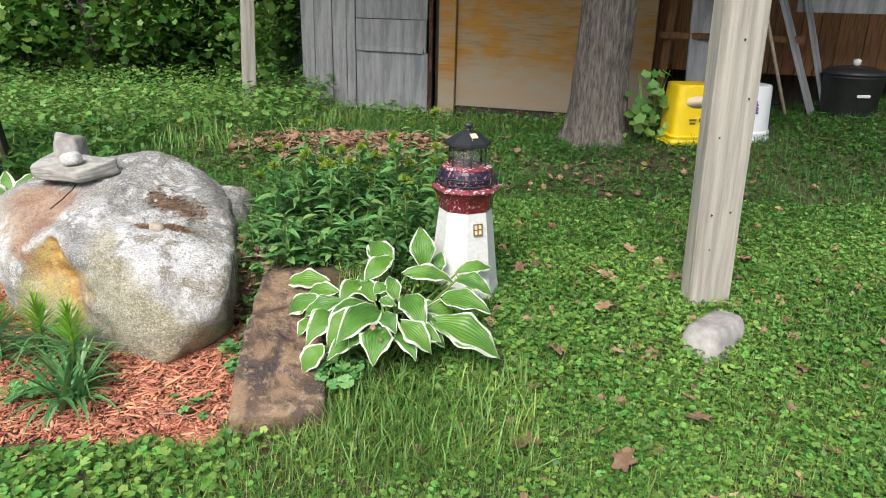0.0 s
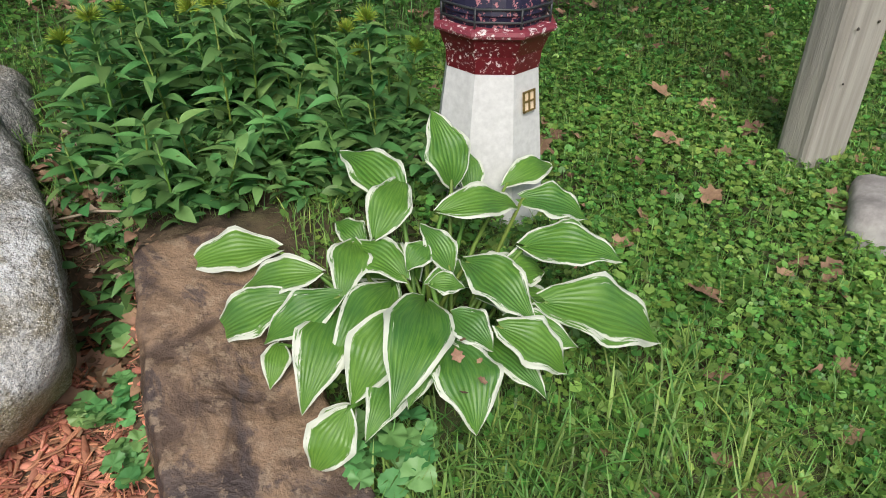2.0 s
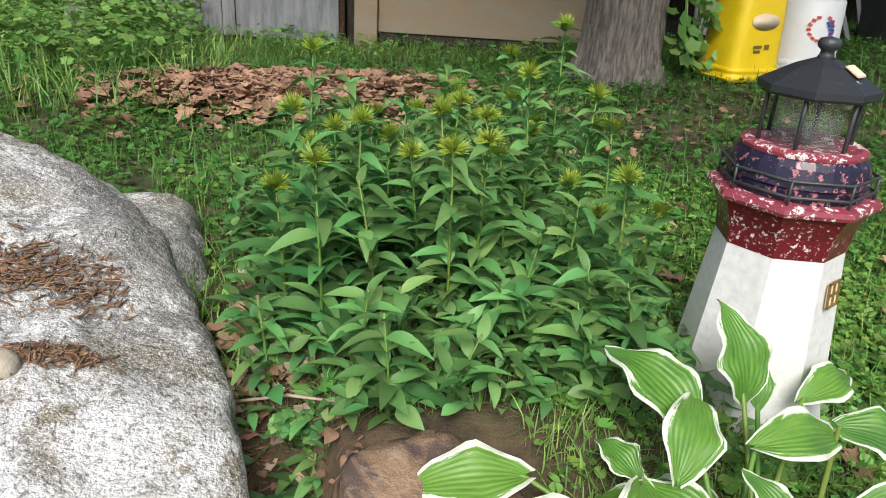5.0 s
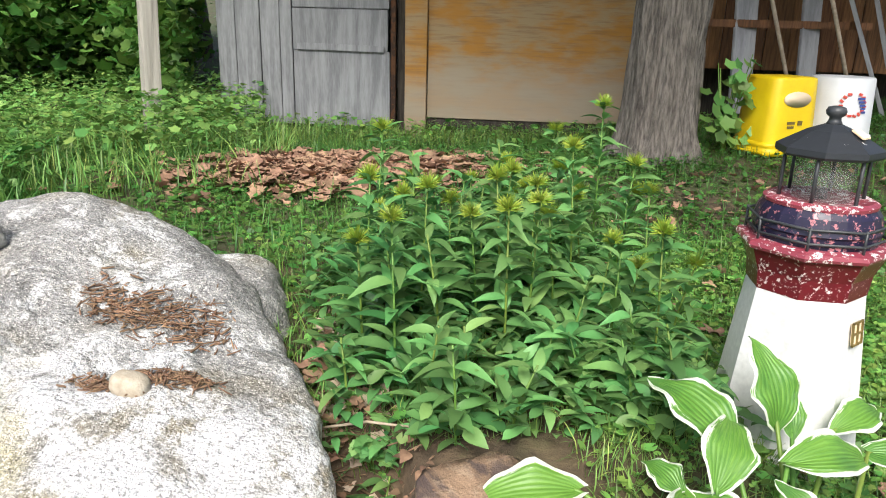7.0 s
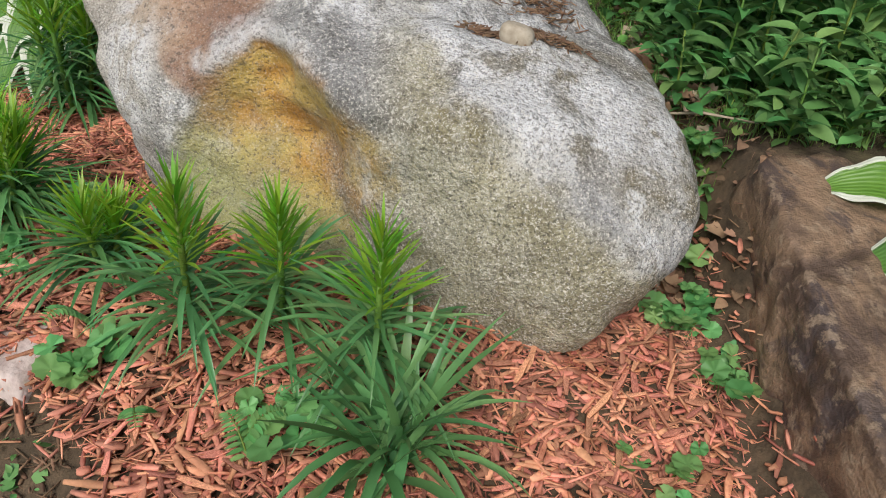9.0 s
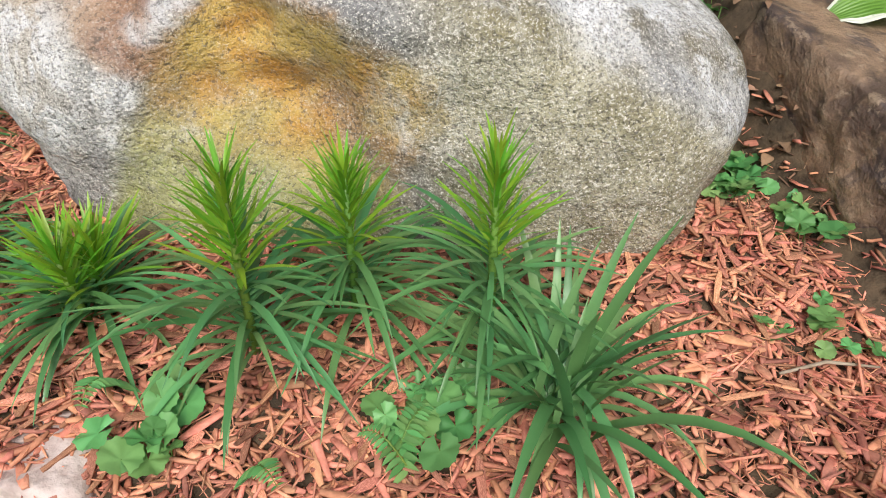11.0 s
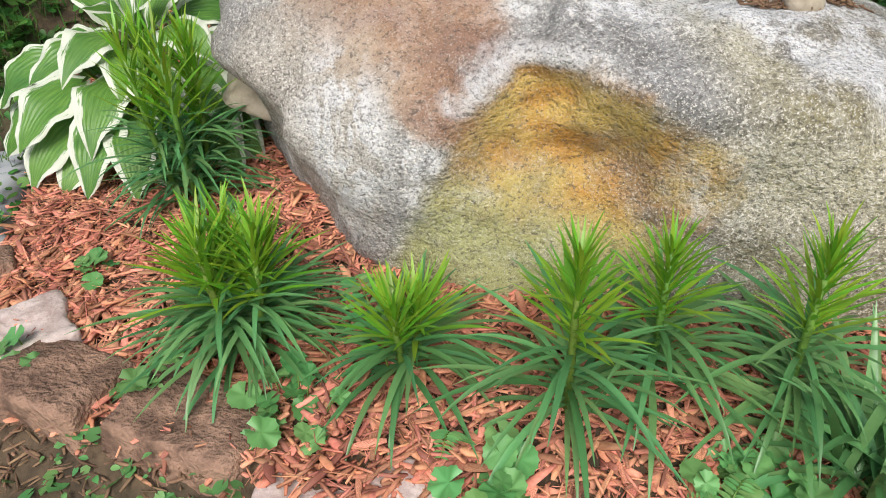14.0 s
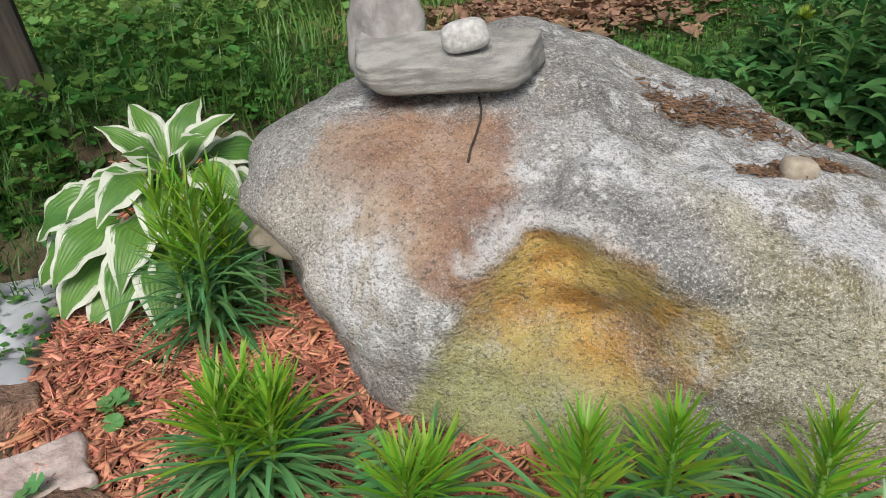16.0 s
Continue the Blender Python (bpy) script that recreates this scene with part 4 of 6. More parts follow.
# ---- shed ----
def build_shed():
    root = thing("shed", (0.17, 8.4, 0.0), "old shed with grey planks and stained plywood", "shed", "", -19)

    def board(name, x0, x1, z0, z1, y, thick, mat, label="", lean=0.0, parent=root):
        bm = bmesh.new()
        box(bm, (x1 - x0, thick, z1 - z0), (0, 0, 0), None, 0.004, 0.003, 6)
        o = part(name, bm, mat, parent, label)
        o.matrix_basis = pose((x0 + x1) / 2, y, (z0 + z1) / 2, 0, lean, 0)
        return o

    edges = (-1.9, -1.715, -1.475, -1.285, -1.165)
    for i in range(4):
        board("plank", edges[i] + 0.004, edges[i + 1] - 0.004, 0.08 + 0.01 * i, 2.35, 0.0 - 0.006 * (i % 2), 0.03, wood_grey, "weathered grey plank")
    door = new("door")
    door.parent = root
    door.matrix_basis = pose(0, 0, 0)
    tagged(door, "grey weathered plank door")
    board("lower_panel", -1.16, -0.24, 0.11, 0.80, 0.0, 0.03, wood_grey, "", 0.0, door)
    board("middle_panel", -1.16, -0.26, 0.805, 1.17, -0.004, 0.03, wood_grey, "", 0.0, door)
    board("upper_panel", -1.16, -0.72, 1.178, 1.95, 0.0, 0.03, wood_grey, "", 0.0, door)
    board("upper_panel", -0.715, -0.25, 1.178, 1.95, -0.003, 0.03, wood_grey, "", 0.0, door)
    board("batten", -1.12, -0.29, 0.80, 0.86, -0.03, 0.03, wood_grey, "", 0.6, door)
    board("jamb", -0.235, -0.19, 0.05, 2.3, 0.02, 0.05, rusty, "rotted rust-brown edge")
    # added dark strip that stands for the shade in the gap beside the door
    board("dark_gap", -0.19, -0.08, 0.0, 2.3, 0.12, 0.02, dark_wood_and_shade)
    board("corner_post", -0.09, 0.11, -0.1, 2.35, -0.03, 0.08, panel_m, "plywood-clad corner post")
    board("plywood_panel", 0.115, 2.32, 0.22, 2.35, 0.0, 0.02, panel_m, "stained weathered plywood sheet")
    board("sill", 0.115, 2.32, 0.0, 0.22, 0.04, 0.05, dark_wood_and_shade)
    # recessed bay
    x = 2.32
    k = 0
    while x < 7.0:
        w = 0.2 + 0.06 * math.sin(k * 2.3)
        board("back_board", x, x + w - 0.006, 0.74, 2.4, 0.25 + 0.008 * (k % 2), 0.025, wood_brown)
        x, k = x + w, k + 1
    # added dark sheet that stands for the deep shade low in the bay
    board("bay_shadow", 2.32, 7.0, 0.0, 0.75, 0.8, 0.04, dark_wood_and_shade)
    board("beam", 3.6, 7.0, 1.38, 1.52, -0.35, 0.1, wood_grey, "grey horizontal beam")
    board("rail", 2.38, 3.7, 1.10, 1.16, -0.5, 0.05, wood_brown, "brown rail")
    board("side_wall", -1.9, -1.87, 0.0, 2.35, 1.6, 3.0, wood_grey)
    board("back_wall", -1.9, 7.0, 0.0, 2.35, 3.1, 0.04, wood_grey)
    bm = bmesh.new()
    box(bm, (9.4, 4.4, 0.06), (0, 0, 0), None, 0.01)
    r = part("roof", bm, iron, root, "dark roof")
    r.matrix_basis = pose(2.5, 1.4, 2.6, 6, 0, 0)
    return root


shed = build_shed()
SH = shed.matrix_basis.copy()


def lean_board(x0, z0, x1, z1, w, y0, y1, mat, label, name="leaning_board"):
    a, b = Vector((x0, y0, z0)), Vector((x1, y1, z1))
    d = b - a
    bm = bmesh.new()
    box(bm, (w, 0.03, d.length), (0, 0, 0), None, 0.004, 0.003, 6)
    o = part(name, bm, mat)
    m = Matrix.Translation((a + b) / 2) @ d.to_track_quat("Z", "Y").to_matrix().to_4x4()
    o.matrix_basis = SH @ m
    return tagged(o, label, "board", "boards leaning on the shed")


lean_board(2.78, 0.42, 2.72, 1.95, 0.2, -0.55, -0.4, wood_grey, "grey weathered board standing against the shed")
lean_board(3.28, 0.42, 3.22, 1.95, 0.17, -0.55, -0.4, wood_grey, "grey weathered board standing against the shed")
lean_board(3.86, 0.44, 3.3, 1.9, 0.15, -0.65, -0.4, wood_grey, "pale grey plank leaning at a slant")
lean_board(3.98, 0.46, 3.55, 1.9, 0.1, -0.6, -0.38, wood_grey, "narrow grey plank leaning at a slant")
lean_board(2.42, 0.42, 2.5, 1.95, 0.08, -0.5, -0.4, wood_brown, "brown board standing against the shed")
for x0, z0, x1, z1, y, label in ((3.2, 0.42, 2.78, 1.7, -0.62, "pale wooden tool handle leaning on the shed"), (3.62, 0.44, 3.2, 1.7, -0.7, "pale wooden broom handle leaning on the shed")):
    o = link_mesh("tool_handle", *tube([(x0, y, z0), ((x0 + x1) / 2, y + 0.05, (z0 + z1) / 2), (x1, y + 0.1, z1)], 0.016, 10), rope_m)
    o.matrix_basis = SH
    tagged(o, label, "tool handle")


def world_of(s, y, z):
    return SH @ Vector((s, y, z))


def build_can():
    p = world_of(4.15, -0.65, 0.40)
    root = thing("black_can", p, "black lidded can with a pale handle beside the shed", "trash can")
    link_mesh("body", *lathe([(0.22, 0.0), (0.225, 0.01), (0.26, 0.42), (0.268, 0.43), (0.268, 0.45)], 28), black_plastic, root)
    link_mesh("lid", *lathe([(0.275, 0.448), (0.277, 0.47), (0.25, 0.495), (0.12, 0.525), (0.03, 0.53)], 28), black_plastic, root)
    link_mesh("lid_knob", *lathe([(0.02, 0.528), (0.034, 0.545), (0.034, 0.58), (0.015, 0.59)], 14), white_plastic, root, "white lid knob")
    bm = bmesh.new()
    box(bm, (0.12, 0.02, 0.025), (-0.03, -0.258, 0.28), None, 0.004)
    part("handle", bm, white_plastic, root, "pale side handle")


build_can()


def build_buckets():
    z = float(land(2.15, 5.95)) - 0.02
    root = thing("yellow_pail", (2.2, 5.95, z), "bright yellow plastic pail with its lid off, standing upside down", "bucket", "", 4)
    # squarish tapered pail, upside down: narrow top, wide rim below
    def square(profile, name, mat, label=""):
        vs, fs = [], []
        n = 32
        for r, h in profile:
            for k in range(n):
                a = 2 * math.pi * k / n
                q = (abs(math.cos(a)) ** 7 + abs(math.sin(a)) ** 7) ** (-1 / 7)
                vs.append((r * 0.84 * q * math.cos(a), r * q * 0.8 * math.sin(a), h))
        for i in range(len(profile) - 1):
            for k in range(n):
                a, b = i * n + k, i * n + (k + 1) % n
                fs.append((a, b, b + n, a + n))
        fs += [tuple(reversed(range(n))), tuple(range((len(profile) - 1) * n, len(profile) * n))]
        return link_mesh(name, vs, fs, mat, root, label)
    square([(0.232, 0.03), (0.226, 0.10), (0.205, 0.50), (0.198, 0.52), (0.18, 0.525)], "body", yellow_plastic)
    square([(0.245, 0.02), (0.248, 0.05), (0.24, 0.06), (0.236, 0.075), (0.242, 0.08), (0.238, 0.10), (0.226, 0.105)], "rim", yellow_plastic)
    bail = [(-0.26 + 0.02 * math.sin(a), 0.12 * math.cos(a) - 0.12, 0.045) for a in [math.pi * i / 10 for i in range(11)]]
    link_mesh("handle", *tube(bail, 0.008, 8), yellow_plastic, root, "yellow bail handle")
    v, f = lathe([(0.1, 0), (0.1, 0.004)], 24)
    o = link_mesh("label_badge", v, f, ink_pale, root, "pale oval badge with red edge")
    o.matrix_basis = Matrix.Translation((0.0, -0.171, 0.385)) @ pose(0, 0, 0, 87, 0, 0) @ Matrix.Diagonal((1.05, 0.5, 1, 1))
    for i, (x, w, h2, mat) in enumerate(((-0.03, 0.06, 0.018, ink_dark), (-0.03, 0.05, 0.016, ink_dark), (0.04, 0.035, 0.03, ink_dark))):
        bm = bmesh.new()
        box(bm, (w, 0.004, h2), (x, -0.181, 0.235 - 0.028 * (i % 2)), None, 0)
        part("print_bar", bm, mat, root)
    z = float(land(2.75, 5.95)) - 0.02
    root2 = thing("white_bucket", (2.70, 5.98, z), "white plastic bucket with red and blue print, upside down", "bucket", "", -8)
    link_mesh("body", *lathe([(0.222, 0.02), (0.216, 0.08), (0.198, 0.46), (0.19, 0.47), (0.17, 0.472)], 36), white_plastic, root2)
    link_mesh("rim", *lathe([(0.236, 0.0), (0.238, 0.03), (0.232, 0.036), (0.228, 0.06), (0.232, 0.066), (0.226, 0.09), (0.214, 0.094)], 36), white_plastic, root2)
    for k in range(14):
        a = math.pi * (0.15 + 1.7 * k / 13)
        bm = bmesh.new()
        box(bm, (0.026, 0.004, 0.016), (0, 0, 0), None, 0)
        o = part("print_mark", bm, ink_red, root2, "red print mark")
        px, pz = -0.03 - 0.075 * math.sin(a), 0.30 + 0.075 * math.cos(a)
        ang = math.asin(px / 0.212)
        o.matrix_basis = Matrix.Translation((0.212 * math.sin(ang), -0.212 * math.cos(ang), pz)) @ pose(0, 0, 0, 0, 0, math.degrees(ang)) @ pose(0, 0, 0, 0, 20 * (k % 3), 0)
    for k in range(5):
        bm = bmesh.new()
        box(bm, (0.05 - 0.005 * k, 0.004, 0.014), (0, 0, 0), None, 0)
        o = part("print_bar", bm, ink_blue, root2, "blue print bar")
        ang = radians(4 + 2 * k)
        o.matrix_basis = Matrix.Translation((0.214 * math.sin(ang), -0.214 * math.cos(ang), 0.34 - 0.022 * k)) @ pose(0, 0, 0, 0, 0, math.degrees(ang))


build_buckets()


# ---- big tree ----
def build_tree():
    root = thing("tree", at_land(1.45, 6.15, -0.02), "large tree trunk with deeply furrowed grey-brown bark", "tree")
    n, m = 110, 72
    vs, fs = [], []
    for k in range(m + 1):
        z = 4.6 * (k / m) ** 1.2
        flare = 0.235 + 0.10 * math.exp(-z / 0.16) - 0.008 * z
        for i in range(n):
            a = 2 * math.pi * i / n
            lob = 1 + 0.16 * math.exp(-z / 0.25) * math.sin(5 * a + 0.7)
            q = Vector((math.cos(a) * 5.5, math.sin(a) * 5.5, z * 1.1))
            rid = abs(noise.noise(q * 1.0 + noise.noise_vector(q * 0.7) * 0.5)) + 0.5 * abs(noise.noise(q * 2.3))
            r = flare * lob * (1 + 0.24 * (rid - 0.4))
            vs.append((r * math.cos(a) + 0.015 * z, r * math.sin(a), z))
    for k in range(m):
        for i in range(n):
            a, b = k * n + i, k * n + (i + 1) % n
            fs.append((a, b, b + n, a + n))
    fs.append(tuple(range(m * n, m * n + n)))
    link_mesh("trunk", vs, fs, bark, root)
    rng = np.random.default_rng(4)
    tips = []
    for i in range(9):
        a, up = 2 * math.pi * i / 9 + 0.3, 0.6 + 0.5 * (i % 3)
        p0 = Vector((0.06, 0, 3.4 + 0.12 * i))
        p1 = p0 + Vector((math.cos(a), math.sin(a), up)) * 1.0
        p2 = p1 + Vector((math.cos(a + 0.3), math.sin(a + 0.3), 0.2)) * 1.9
        link_mesh("limb", *tube([p0, (p0 + p1) / 2 + Vector((0, 0, 0.08)), p1, p2], [0.11, 0.09, 0.07, 0.02], 9), bark, root)
        tips += [p1, p2]
    pos = np.concatenate([np.array(t) + rng.normal(0, 0.55, (900, 3)) * (1, 1, 0.6) * 1.7 for t in tips])
    o = scatter("crown", [maple_leaf()], pos, rng.uniform(0, 6.3, len(pos)), rng.normal(0, 0.5, len(pos)), rng.uniform(0.10, 0.19, len(pos)), woods_m, "", "", 5)
    for key in ("label", "category", "kind"):
        if key in o:
            del o[key]
    o.parent = root
    return root


build_tree()

# ---- hostas ----
def hosta_leaf_mesh(base, tip, width, seed, name="leaf", parent=None, arch=0.16, mat=None):
    B, T = Vector(base), Vector(tip)
    d = T - B
    L = d.length
    ref = Vector((0, -0.5, 0.87))  # leaves lean to the light
    side = d.cross(ref)
    side = side.normalized() if side.length > 1e-4 else Vector((1, 0, 0))
    up = side.cross(d).normalized()
    if up.dot(ref) < 0:
        up, side = -up, -side
    nu, nv = 10, 14
    vs, fs, uv = [], [], []
    for j in range(nv + 1):
        v = j / nv
        c = B + d * v + up * (L * arch * 4 * v * (1 - v)) + up * (-0.10 * L * v * v)
        w = 0.5 * width * ((max(v, 0.004) / 0.36) ** 0.55 if v < 0.36 else max(0.0, 1 - ((v - 0.36) / 0.64) ** 1.5)) + 0.0005
        for i in range(nu + 1):
            u = 2 * i / nu - 1
            curl = 0.30 * w * abs(u) ** 1.6 - 0.22 * w * u ** 4
            wave = 0.07 * width * u * u * math.sin(v * 17 + seed * 2.1 + (1.3 if u > 0 else 0))
            back = -0.10 * L * abs(u) ** 2 * (1 - v) ** 6
            vs.append(c + side * (u * w) + up * (curl + wave) + d.normalized() * back)
            uv.append((i / nu, v))
    for j in range(nv):
        for i in range(nu):
            a = j * (nu + 1) + i
            fs.append((a, a + 1, a + nu + 2, a + nu + 1))
    return link_mesh(name, vs, fs, mat or hosta_m, parent, "", True, uv)


def build_hosta(at, label, leaves, mat=None):
    root = thing("hosta", at, label, "hosta")
    o = Vector(at)
    for k, (base, tip, width) in enumerate(leaves):
        b, t = Vector(base) - o, Vector(tip) - o
        hosta_leaf_mesh(b, t, width * 1.22, k, "leaf", root, 0.16, mat)
        foot = Vector((0.05 * math.cos(k * 2.4), 0.05 * math.sin(k * 2.4), -0.03))
        mid = foot.lerp(b, 0.55) + Vector((0, 0, 0.25 * (b - foot).length * 0.4))
        link_mesh("stalk", *tube([foot, mid, b, b + (t - b) * 0.06 + Vector((0, 0, 0.002))], [0.006, 0.0055, 0.0045, 0.003], 6), stem_m, root)
    return root


HOSTA = []


def leaf(base, tip, width):
    HOSTA.append((base, tip, width))


leaf((-0.518, 2.744, 0.219), (-0.725, 2.784, 0.195), 0.092)
leaf((-0.454, 2.598, 0.235), (-0.612, 2.665, 0.191), 0.078)
leaf((-0.515, 2.565, 0.208), (-0.703, 2.612, 0.109), 0.092)
leaf((-0.433, 2.516, 0.225), (-0.594, 2.511, 0.158), 0.080)
leaf((-0.366, 2.639, 0.267), (-0.428, 2.503, 0.224), 0.078)
leaf((-0.29, 2.523, 0.237), (-0.376, 2.658, 0.263), 0.080)
leaf((-0.321, 2.612, 0.292), (-0.210, 2.748, 0.357), 0.085)
leaf((-0.236, 2.70, 0.31), (-0.330, 2.860, 0.390), 0.105)
leaf((-0.082, 2.777, 0.298), (-0.100, 2.865, 0.455), 0.100)
leaf((-0.157, 2.645, 0.302), (0.058, 2.669, 0.270), 0.080)
leaf((0.072, 2.699, 0.264), (0.225, 2.630, 0.222), 0.085)
leaf((0.076, 2.794, 0.256), (0.244, 2.852, 0.264), 0.070)
leaf((0.008, 2.55, 0.232), (0.197, 2.441, 0.230), 0.100)
leaf((-0.023, 2.388, 0.198), (0.240, 2.300, 0.090), 0.135)
leaf((-0.156, 2.499, 0.259), (-0.071, 2.338, 0.196), 0.100)
leaf((-0.24, 2.37, 0.236), (-0.187, 2.289, 0.200), 0.070)
leaf((-0.163, 2.316, 0.225), (-0.043, 2.236, 0.139), 0.090)
leaf((-0.272, 2.441, 0.223), (-0.410, 2.215, 0.195), 0.118)
leaf((-0.255, 2.317, 0.20), (-0.269, 2.167, 0.130), 0.115)
leaf((-0.314, 2.538, 0.203), (-0.488, 2.369, 0.165), 0.100)
leaf((-0.352, 2.408, 0.235), (-0.465, 2.313, 0.125), 0.100)
leaf((-0.444, 2.503, 0.196), (-0.551, 2.338, 0.118), 0.100)
leaf((-0.478, 2.294, 0.13), (-0.559, 2.256, 0.030), 0.085)
leaf((-0.56, 2.50, 0.15), (-0.596, 2.426, 0.110), 0.050)
leaf((-0.24, 2.53, 0.30), (-0.290, 2.500, 0.270), 0.055)
leaf((-0.197, 2.497, 0.253), (-0.230, 2.580, 0.325), 0.062)
leaf((-0.255, 2.45, 0.26), (-0.190, 2.430, 0.250), 0.046)
leaf((-0.21, 2.47, 0.25), (-0.265, 2.460, 0.260), 0.040)
leaf((-0.02, 2.80, 0.25), (0.000, 2.880, 0.330), 0.060)
leaf((-0.46, 2.33, 0.10), (-0.550, 2.290, 0.060), 0.060)
leaf((-0.33, 2.70, 0.22), (-0.370, 2.780, 0.250), 0.060)
rngh = np.random.default_rng(17)
for k in range(22):
    a = 2.4 * k
    e = Vector((math.cos(a), math.sin(a), 0))
    b = Vector((-0.24, 2.50, 0.1)) + e * rngh.uniform(0.06, 0.19) + Vector((0, 0, rngh.uniform(0.02, 0.11)))
    t = b + e * rngh.uniform(0.12, 0.17) + Vector((0, 0, rngh.uniform(-0.07, 0.02)))
    leaf(tuple(b), tuple(t), rngh.uniform(0.06, 0.09))
first = build_hosta((-0.25, 2.47, float(land(-0.25, 2.47))), "variegated hosta with white-edged leaves beside the sandstone slab", HOSTA)

for k, (x, y, z, size) in enumerate(((-0.275, 2.262, 0.232, 0.028), (-0.245, 2.215, 0.203, 0.022), (-0.285, 2.205, 0.196, 0.018), (-0.25, 2.295, 0.236, 0.016), (-0.235, 2.25, 0.218, 0.014))):
    v, f = dry_leaf()
    o = link_mesh("brown_spot", [(a * size, b * size, c * size * 0.4) for a, b, c in v], f, dead_leaf, first, "brown eaten spot")
    o.matrix_basis = first.matrix_basis.inverted() @ pose(x, y, z, 30, 0, 70 * k)
rng = np.random.default_rng(11)
SECOND = []
for ring, (count, reach, rise, drop, size) in enumerate(((6, 0.04, 0.33, -0.03, 0.17), (10, 0.12, 0.32, 0.05, 0.23), (13, 0.20, 0.26, 0.11, 0.25), (14, 0.25, 0.17, 0.14, 0.25), (10, 0.22, 0.09, 0.10, 0.2))):
    for i in range(count):
        a = 2 * math.pi * (i + 0.4 * ring) / count + rng.normal(0, 0.12)
        c = Vector((-2.61, 4.04, -0.15))
        e = Vector((math.cos(a), math.sin(a), 0))
        b = c + e * reach * rng.uniform(0.85, 1.1) + Vector((0, 0, rise * rng.uniform(0.9, 1.1)))
        t = b + e * size * 0.9 + Vector((0, 0, (0.12 if ring == 0 else 0.0) - drop))
        SECOND.append((tuple(b), tuple(t), size * 0.5))
build_hosta((-2.61, 4.04, -0.15), "variegated hosta with white-edged leaves beside the boulder", SECOND, pale_hosta_m)


# ---- strap-leaved plants in front of the boulder ----
def strap(length, bend, width, n=7):
    """A narrow arching leaf from the origin towards +y."""
    vs, fs = [], []
    for i in range(n + 1):
        t = i / n
        a = radians(78) - bend * t
        if i == 0:
            y = z = 0.0
        else:
            y += length / n * math.cos(a)
            z += length / n * math.sin(a)
        w = width * (0.55 + 0.9 * t if t < 0.4 else 0.91 * (1 - ((t - 0.4) / 0.6) ** 1.8)) + 0.0004
        vs += [(-w, y, z + 0.35 * w), (0, y, z), (w, y, z + 0.35 * w)]
    for i in range(n):
        a = 3 * i
        fs += [(a, a + 1, a + 4, a + 3), (a + 1, a + 2, a + 5, a + 4)]
    return vs, fs


STRAPS = {}


def strap_mesh(length, bend, width, mat, key):
    if key not in STRAPS:
        o = link_mesh("leaf", *strap(length, bend, width), mat)
        STRAPS[key] = o.data
        bpy.data.objects.remove(o)
    return STRAPS[key]


def strap_plant(at, height, crowns, spread, seed, label):
    rng = random.Random(seed)
    root = thing("strap_leaved_plant", at, label, "plant", "strap-leaved plants before the boulder", rng.uniform(0, 360))
    for c in range(crowns):
        ang = 2 * math.pi * c / max(crowns, 1) + rng.random()
        ox, oy = (0.0, 0.0) if crowns == 1 else (spread * math.cos(ang), spread * math.sin(ang))
        top = height * rng.uniform(0.82, 1.05)
        link_mesh("stem", *tube([(ox * 0.4, oy * 0.4, -0.03), (ox * 0.8, oy * 0.8, top * 0.5), (ox, oy, top)], [0.008, 0.007, 0.003], 7), stem_m, root)
        total = 150 if crowns == 1 else 84
        for i in range(total):
            f = i / total
            k = rng.randrange(3)
            if f < 0.3:
                g = f / 0.3
                z = top * (0.04 + 0.28 * g)
                me = strap_mesh(0.25, 0.9 + 0.35 * k, 0.0062, spike_m, ("low", k))
                tip, sc = rng.uniform(-52, -26) + 10 * g, rng.uniform(0.7, 1.1)
            elif f < 0.44:
                g = (f - 0.3) / 0.14
                z = top * (0.32 + 0.16 * g)
                me = strap_mesh(0.19, 0.7 + 0.3 * k, 0.0058, spike_m, ("mid", k))
                tip, sc = rng.uniform(-44, -22), rng.uniform(0.75, 1.1)
            else:
                g = (f - 0.44) / 0.56
                z = top * (0.48 + 0.48 * g)
                me = strap_mesh(0.125, 0.15 + 0.2 * k, 0.0043, crown_m, ("top", k))
                tip, sc = -36 + 36 * g + rng.uniform(-8, 8), rng.uniform(0.8, 1.1) * (1.1 - 0.45 * g) * (1.15 if crowns > 1 else 1.0)
            o = new("leaf", me)
            o.parent = root
            o.matrix_basis = pose(ox * (0.4 + 0.6 * z / top), oy * (0.4 + 0.6 * z / top), z, 0, 0, math.degrees(2.4 * i) + rng.uniform(-20, 20)) @ pose(0, 0, 0, tip) @ Matrix.Diagonal((sc, sc, sc, 1))
    return root


def fan_plant(at, seed, label):
    """A tuft of long broad straps with no crown."""
    rng = random.Random(seed)
    root = thing("strap_leaved_plant", at, label, "plant", "strap-leaved plants before the boulder", 0)
    for i in range(88):
        k = rng.randrange(4)
        o = new("leaf", strap_mesh(0.34, 0.5 + 0.5 * k, 0.0102, spike_m, ("fan", k)))
        o.parent = root
        sc = rng.uniform(0.55, 1.08)
        o.matrix_basis = pose(rng.gauss(0, 0.025), rng.gauss(0, 0.025), 0, 0, 0, rng.uniform(0, 360)) @ pose(0, 0, 0, rng.uniform(-18, 8)) @ Matrix.Diagonal((sc, sc, sc, 1))


fan_plant(at_land(-1.53, 2.37), 44, "dark green tuft of long broad strap leaves in mulch")
